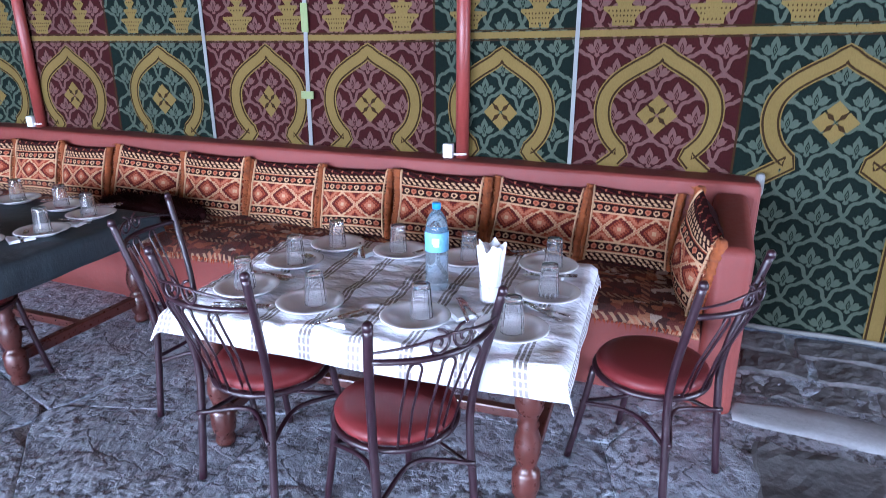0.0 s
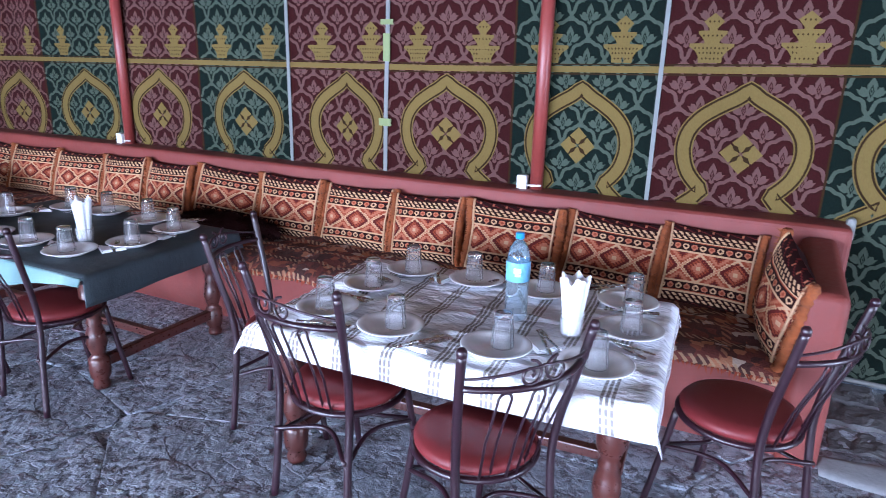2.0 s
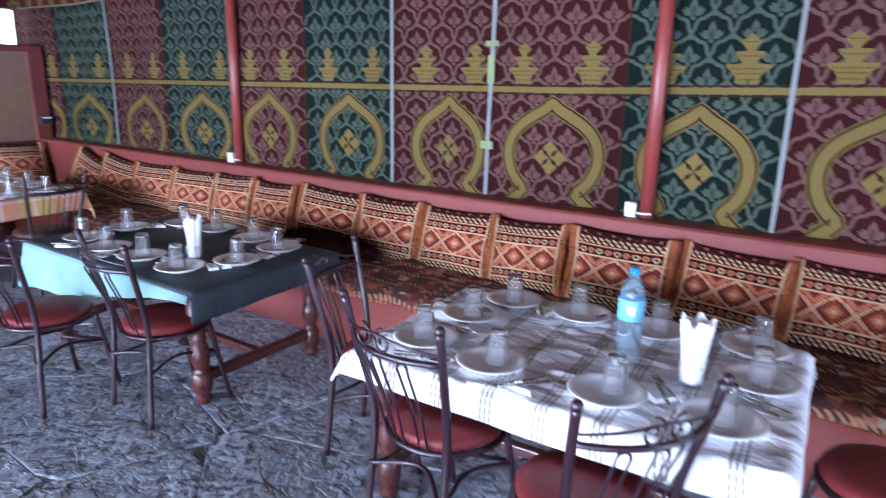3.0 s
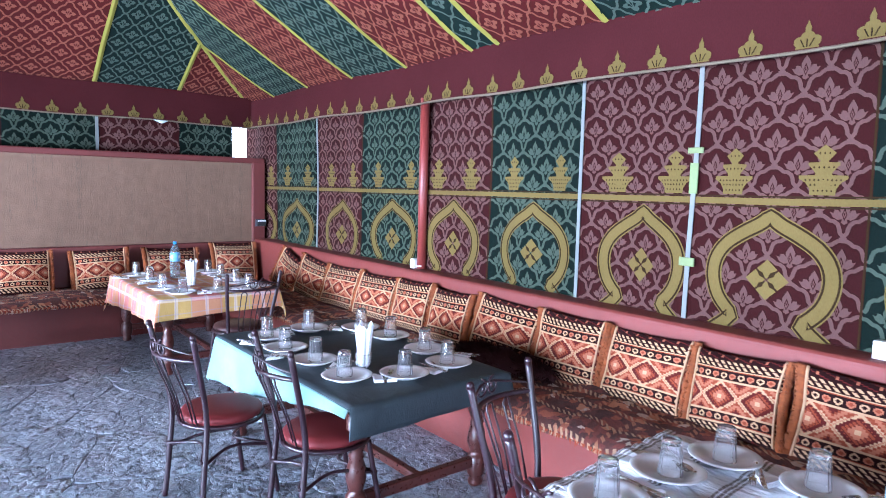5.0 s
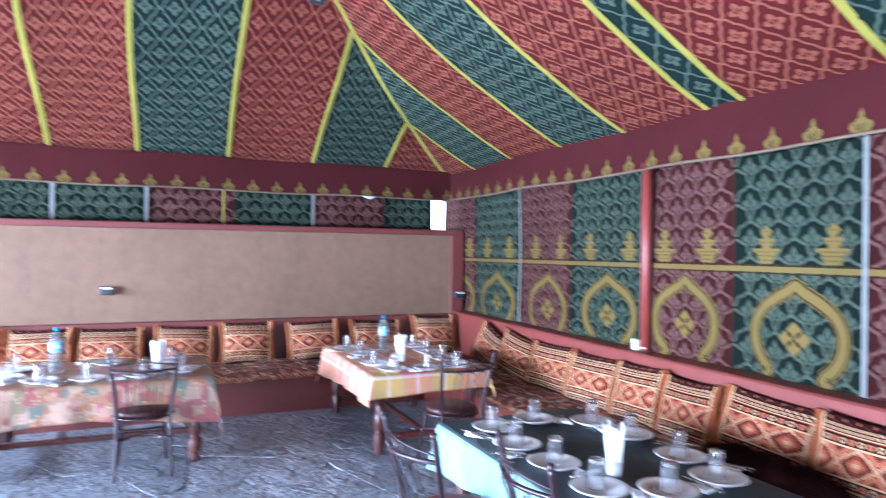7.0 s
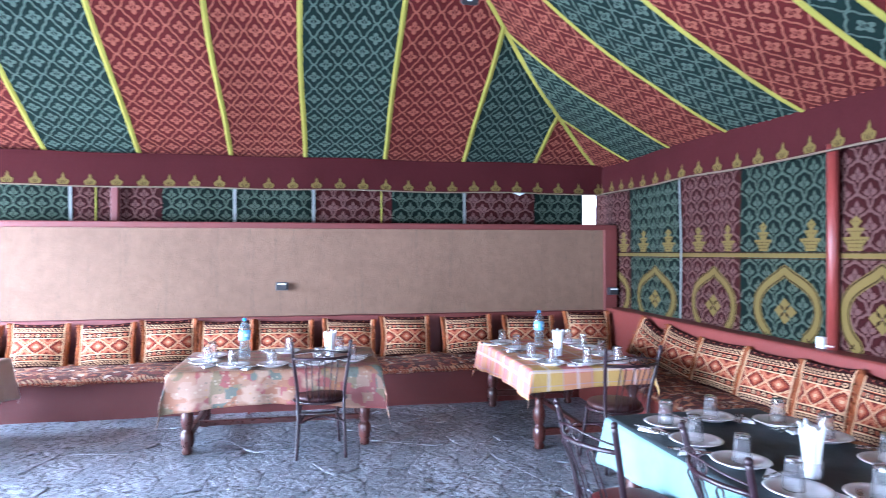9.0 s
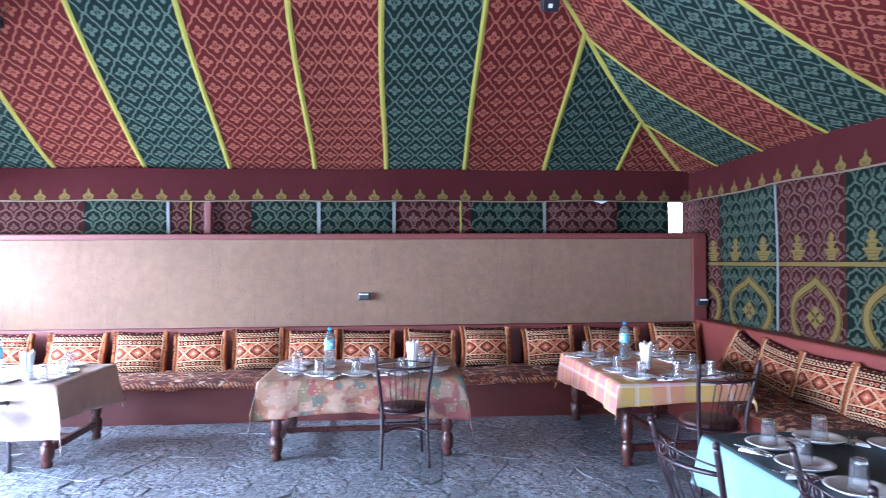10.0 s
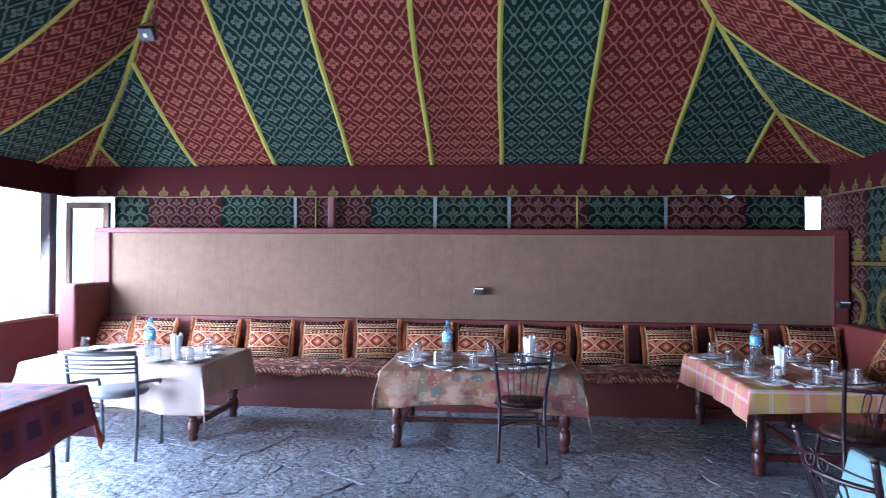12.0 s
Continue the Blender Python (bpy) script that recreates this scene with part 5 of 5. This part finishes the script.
def napkin_glass():
    root = thing("napkin_holder", "glass tumbler filled with folded white paper napkins", "napkin holder", group="napkin glasses")
    lathe("tumbler", ((0.0, 0.0), (0.034, 0.0), (0.036, 0.01), (0.042, 0.07), (0.040, 0.07), (0.034, 0.008), (0.0, 0.006)), THIN_GLASS, root, 14)
    verts, faces = [], []
    n = 40
    for j in range(9):
        z = 0.008 + 0.200 * j / 8
        for k in range(n):
            a = 2 * math.pi * k / n
            r = (0.026 + 0.020 * (j / 8) ** 1.2) * (1 + 0.09 * math.sin(a * 7 + j * 0.1) + 0.05 * math.sin(a * 11))
            verts.append((r * math.cos(a), r * math.sin(a), z + (0.010 * math.sin(a * 5) + 0.006 * math.sin(a * 9) if j == 8 else 0)))
    for j in range(8):
        for k in range(n):
            faces.append((j * n + k, j * n + (k + 1) % n, (j + 1) * n + (k + 1) % n, (j + 1) * n + k))
    top = len(verts)
    verts.append((0, 0, 0.180))
    faces += [(8 * n + k, 8 * n + (k + 1) % n, top) for k in range(n)]
    raw("napkin_fan", verts, faces, NAPKIN, root, "fanned white paper napkins")
    return root


def napkin():
    root = thing("napkin", "folded white paper napkin beside a plate", "napkin", group="paper napkins")
    verts, faces = [], []
    for j, (h, k) in enumerate(((0.001, 1.0), (0.005, 0.96), (0.009, 0.90))):
        b = len(verts)
        pts = [(-0.05, -0.05), (0.055, -0.045), (0.02, 0.0), (-0.045, 0.055)]
        verts += [(x * k, y * k, h) for x, y in pts] + [(x * k, y * k, h + 0.003 + 0.004 * (i % 2)) for i, (x, y) in enumerate(pts)]
        faces += [(b + 4, b + 5, b + 6, b + 7), (b + 3, b + 2, b + 1, b)] + [(b + i, b + (i + 1) % 4, b + 4 + (i + 1) % 4, b + 4 + i) for i in range(4)]
    raw("paper", verts, faces, NAPKIN, root)
    return root


def knife():
    root = thing("knife", "steel table knife laid beside a plate", "knife", group="cutlery")
    part("handle", box(-0.007, -0.10, 0.001, 0.007, -0.005, 0.007, 0.002), STEEL, root)
    verts = [(-0.008, -0.005, 0.002), (0.008, -0.005, 0.002), (0.009, 0.07, 0.002), (0.002, 0.105, 0.002), (-0.008, 0.095, 0.002)]
    raw("blade", verts + [(x * 0.7, y, 0.004) for x, y, z in verts], [(5, 6, 7, 8, 9), (4, 3, 2, 1, 0)] + [(i, (i + 1) % 5, 5 + (i + 1) % 5, 5 + i) for i in range(5)], STEEL, root)
    return root


def fork():
    root = thing("fork", "steel table fork laid beside a plate", "fork", group="cutlery")
    part("handle", box(-0.005, -0.10, 0.001, 0.005, 0.035, 0.005, 0.0015), STEEL, root)
    part("head", box(-0.012, 0.035, 0.002, 0.012, 0.058, 0.006, 0.002), STEEL, root)
    for k in (-0.009, -0.003, 0.003, 0.009):
        part("tine", box(k - 0.0016, 0.058, 0.003, k + 0.0016, 0.095, 0.006), STEEL, root)
    return root


rnd = random.Random(3)
WARE = {"plate": plate(), "glass": tumbler(), "napkin": napkin(), "knife": knife(), "fork": fork(), "holder": napkin_glass(), "bottle": bottle("clear blue plastic water bottle with a pale label")}
used = set()


def put(kind, x, y, z, rz=0.0):
    m = pose(x, y, z, 0, 0, rz)
    if kind in used:
        return copy_thing(WARE[kind], m)
    used.add(kind)
    WARE[kind].matrix_basis = m
    return WARE[kind]


def setting(x, y, z, tx, ty):
    """A place setting whose guest sits away from the table's middle."""
    put("plate", x, y, z)
    put("glass", x + rnd.uniform(-0.02, 0.02), y + rnd.uniform(-0.02, 0.02), z + 0.010, rnd.uniform(0, 90))
    a = math.atan2(ty - y, tx - x)
    rz = math.degrees(a) - 90
    side = Vector((math.cos(a - math.pi / 2), math.sin(a - math.pi / 2)))
    q = Vector((x, y)) + side * 0.165 + Vector((math.cos(a), math.sin(a))) * rnd.uniform(-0.02, 0.03)
    put("napkin", q.x, q.y, z, rz + rnd.uniform(-30, 30))
    put("knife", q.x, q.y, z + 0.0135, rz + rnd.uniform(-12, 12))
    q2 = q + side * 0.022
    put("fork", q2.x, q2.y, z + 0.0135, rz + rnd.uniform(-12, 12))


def lay(tab, lift, seats, holder=None, flask=None):
    z = tab[4] + lift
    for x, y in seats:
        setting(x, y, z, tab[0], tab[1])
    if holder:
        put("holder", *holder, z)
    if flask:
        put("bottle", *flask, z, rnd.uniform(0, 40))


lay(T1, 0.014, [(-0.715, 2.435), (-0.715, 2.735), (-0.66, 2.985), (-0.365, 3.0), (-0.08, 3.01), (0.25, 3.055), (0.31, 2.78), (-0.425, 2.40), (-0.045, 2.425), (0.27, 2.455)], (0.135, 2.66), (-0.085, 2.71))
lay(T4, 0.017, [(-3.03, 2.42), (-3.10, 2.70), (-2.74, 2.385), (-2.95, 2.97), (-2.68, 3.0), (-2.45, 2.40), (-2.13, 2.40), (-2.02, 2.64), (-2.32, 2.99), (-2.05, 2.93)], (-2.25, 2.56))
lay(T3, 0.008, [(-5.75, 2.36), (-4.93, 2.36), (-4.66, 2.42), (-5.40, 2.40), (-4.63, 2.68), (-4.65, 2.95), (-5.32, 2.98), (-4.98, 2.97), (-5.68, 2.98)], (-4.99, 2.60), (-5.50, 2.62))
lay(T2, 0.007, [(-5.20, -0.13), (-5.02, 0.10), (-5.0, 0.38), (-5.02, 0.70), (-5.12, 0.96), (-5.48, -0.12), (-5.60, 0.45), (-5.60, 0.88)], (-5.27, 0.80), (-5.36, 0.14))
lay(T5, 0.007, [(-5.40, -3.02), (-5.62, -2.85), (-4.98, -2.15), (-5.0, -1.88), (-5.30, -1.88), (-5.62, -2.0)], (-5.02, -2.0), (-5.16, -2.30))


# ---- floor stones ----
def cell(sites, k):
    """The polygon of points nearer to site k than to its neighbours."""
    cx, cy = sites[k]
    poly = [(cx - 1, cy - 1), (cx + 1, cy - 1), (cx + 1, cy + 1), (cx - 1, cy + 1)]
    for ox, oy in sites:
        dx, dy = ox - cx, oy - cy
        if (dx == 0 and dy == 0) or dx * dx + dy * dy > 2.6:
            continue
        mx, my, out = (cx + ox) / 2, (cy + oy) / 2, []
        for (ax, ay), (bx, by) in zip(poly, poly[1:] + poly[:1]):
            da, db = (ax - mx) * dx + (ay - my) * dy, (bx - mx) * dx + (by - my) * dy
            if da <= 0:
                out.append((ax, ay))
            if da * db < 0:
                t = da / (da - db)
                out.append((ax + (bx - ax) * t, ay + (by - ay) * t))
        poly = out
        if len(poly) < 3:
            break
    return poly


def stone_mesh(poly, rnd):
    """Verts and faces of one slab with a worn, uneven edge; origin at its middle."""
    cx, cy = sum(p[0] for p in poly) / len(poly), sum(p[1] for p in poly) / len(poly)
    rim = []
    for (ax, ay), (bx, by) in zip(poly, poly[1:] + poly[:1]):
        d = math.hypot(bx - ax, by - ay)
        if d < 0.03:
            continue
        n = 3 if d > 0.3 else 2
        for k in range(n):
            t = (k + 0.3) / n
            rim.append((ax + (bx - ax) * t - cx, ay + (by - ay) * t - cy))
    outer, top = [], []
    tilt = (rnd.uniform(-0.005, 0.005), rnd.uniform(-0.005, 0.005))
    z = rnd.uniform(-0.003, 0.001)
    for x, y in rim:
        r = math.hypot(x, y) or 1
        gap = rnd.uniform(-0.002, 0.003) / r
        x, y = x * (1 - gap), y * (1 - gap)
        zz = z + tilt[0] * x + tilt[1] * y
        outer.append((x, y, zz - rnd.uniform(0.001, 0.004)))
        s = 1 - rnd.uniform(0.004, 0.016) / r
        top.append((x * s, y * s, zz))
    n = len(rim)
    verts = [(x, y, -0.03) for x, y, q in outer] + outer + top
    faces = [(b + k, b + (k + 1) % n, b + n + (k + 1) % n, b + n + k) for b in (0, n) for k in range(n)] + [tuple(2 * n + k for k in range(n))]
    return (cx, cy), verts, faces


rnd = random.Random(17)
sites, g = [], 0.55
for i in range(int((2.9 - X_END) / g)):
    for j in range(int((4.0 - Y_OPEN) / g) + 1):
        if rnd.random() < 0.25:
            continue
        sites.append((X_END + 0.9 + (i + 0.5 + rnd.uniform(-0.6, 0.6)) * g, Y_OPEN + 0.1 + (j + 0.5 + rnd.uniform(-0.6, 0.6)) * g))
rest_v, rest_f, singles = [], [], 0
for k, (sx, sy) in enumerate(sites):
    poly = cell(sites, k)
    if len(poly) < 3:
        continue
    (cx, cy), vs, fs = stone_mesh(poly, rnd)
    if -5.9 < cx < 1.9 and -0.9 < cy < 3.3 and singles < 298:
        singles += 1
        ob = raw("flagstone", vs, fs, SLATE, floor)
        ob.location = (cx, cy, 0)
    else:
        b = len(rest_v)
        rest_v += [(x + cx, y + cy, z) for x, y, z in vs]
        rest_f += [tuple(b + q for q in f) for f in fs]
ob = raw("flagstones", rest_v, rest_f, SLATE, floor)
ob["kind"] = "stuff"
# cement strip and rough stone footing along the foot of the low hangings
kv, kn, kw = [], 60, 8
for i in range(kn + 1):
    for j in range(kw + 1):
        x, t = 1.0 + 2.6 * i / kn, j / kw
        edge = min(1.0, 5 * t, 5 * (1 - t))
        y = 3.12 + 0.25 * t + 0.055 * wobble(x, t, 3, 3.4)
        kv.append((x, y, -0.020 + 0.030 * edge + 0.012 * wobble(x, y, 1, 7)))
kf = [(i * (kw + 1) + j, (i + 1) * (kw + 1) + j, (i + 1) * (kw + 1) + j + 1, i * (kw + 1) + j + 1) for i in range(kn) for j in range(kw)]
kerb = raw("kerb", kv, kf, CONCRETE, smooth=True)
so = kerb.modifiers.new("thick", "SOLIDIFY")
so.thickness, so.offset = 0.03, -1
tagged(kerb, "low worn cement strip beside the bench", "kerb", kind="structure")


def rubble(x0, y0, x1, y1, high, seed):
    """One rough split stone, its top broken into small layers."""
    vs, fs, nx, ny = [], [], 18, 9
    for j in range(ny + 1):
        for i in range(nx + 1):
            u, v = i / nx, j / ny
            e = min(1.0, 9 * u * (1 - u) * 2, 9 * v * (1 - v) * 2)
            x = x0 + (x1 - x0) * u + 0.02 * wobble(seed, v, 2, 4)
            y = y0 + (y1 - y0) * v + 0.02 * wobble(u, seed, 5, 4)
            step = math.floor(4 * (0.5 + wobble(x, y, seed, 5.5))) / 4
            vs.append((x, y, -0.02 + e * (high + 0.011 * step + 0.008 * wobble(x, y, seed, 23))))
    fs = [(j * (nx + 1) + i, j * (nx + 1) + i + 1, (j + 1) * (nx + 1) + i + 1, (j + 1) * (nx + 1) + i) for j in range(ny) for i in range(nx)]
    return vs, fs


footing = thing("stone_footing", "rough dark split stones under the low hangings", "footing", kind="structure")
rnd = random.Random(8)
for row, (ya, yb) in enumerate(((3.38, 3.62), (3.60, 3.84), (3.82, 4.06))):
    x = 1.03
    while x < 3.5:
        w = rnd.uniform(0.22, 0.46)
        vs, fs = rubble(x + 0.006, ya, x + w - 0.006, yb, 0.018 + 0.008 * row, rnd.uniform(0, 40))
        raw("stone", vs, fs, RUBBLE, footing)
        x += w
for k in range(3):
    x = 1.04 + 0.72 * k
    vs, fs = rubble(x, 2.62 + 0.05 * k, x + 0.70, 3.07, 0.024, 50.0 + 3 * k)
    raw("stone", vs, fs, RUBBLE, footing)
# white patch that takes the place of a small glowing hole
scrap = raw("cloth_scrap", [(-7.12, 2.88, 2.10), (-7.12, 3.03, 2.10), (-7.10, 3.00, 2.085), (-7.09, 2.955, 2.065), (-7.10, 2.91, 2.085)], [(0, 1, 2, 3, 4)], NAPKIN)
so = scrap.modifiers.new("thick", "SOLIDIFY")
so.thickness = 0.004
tagged(scrap, "tiny white patch standing in for a glowing hole under the valance", "cloth scrap")
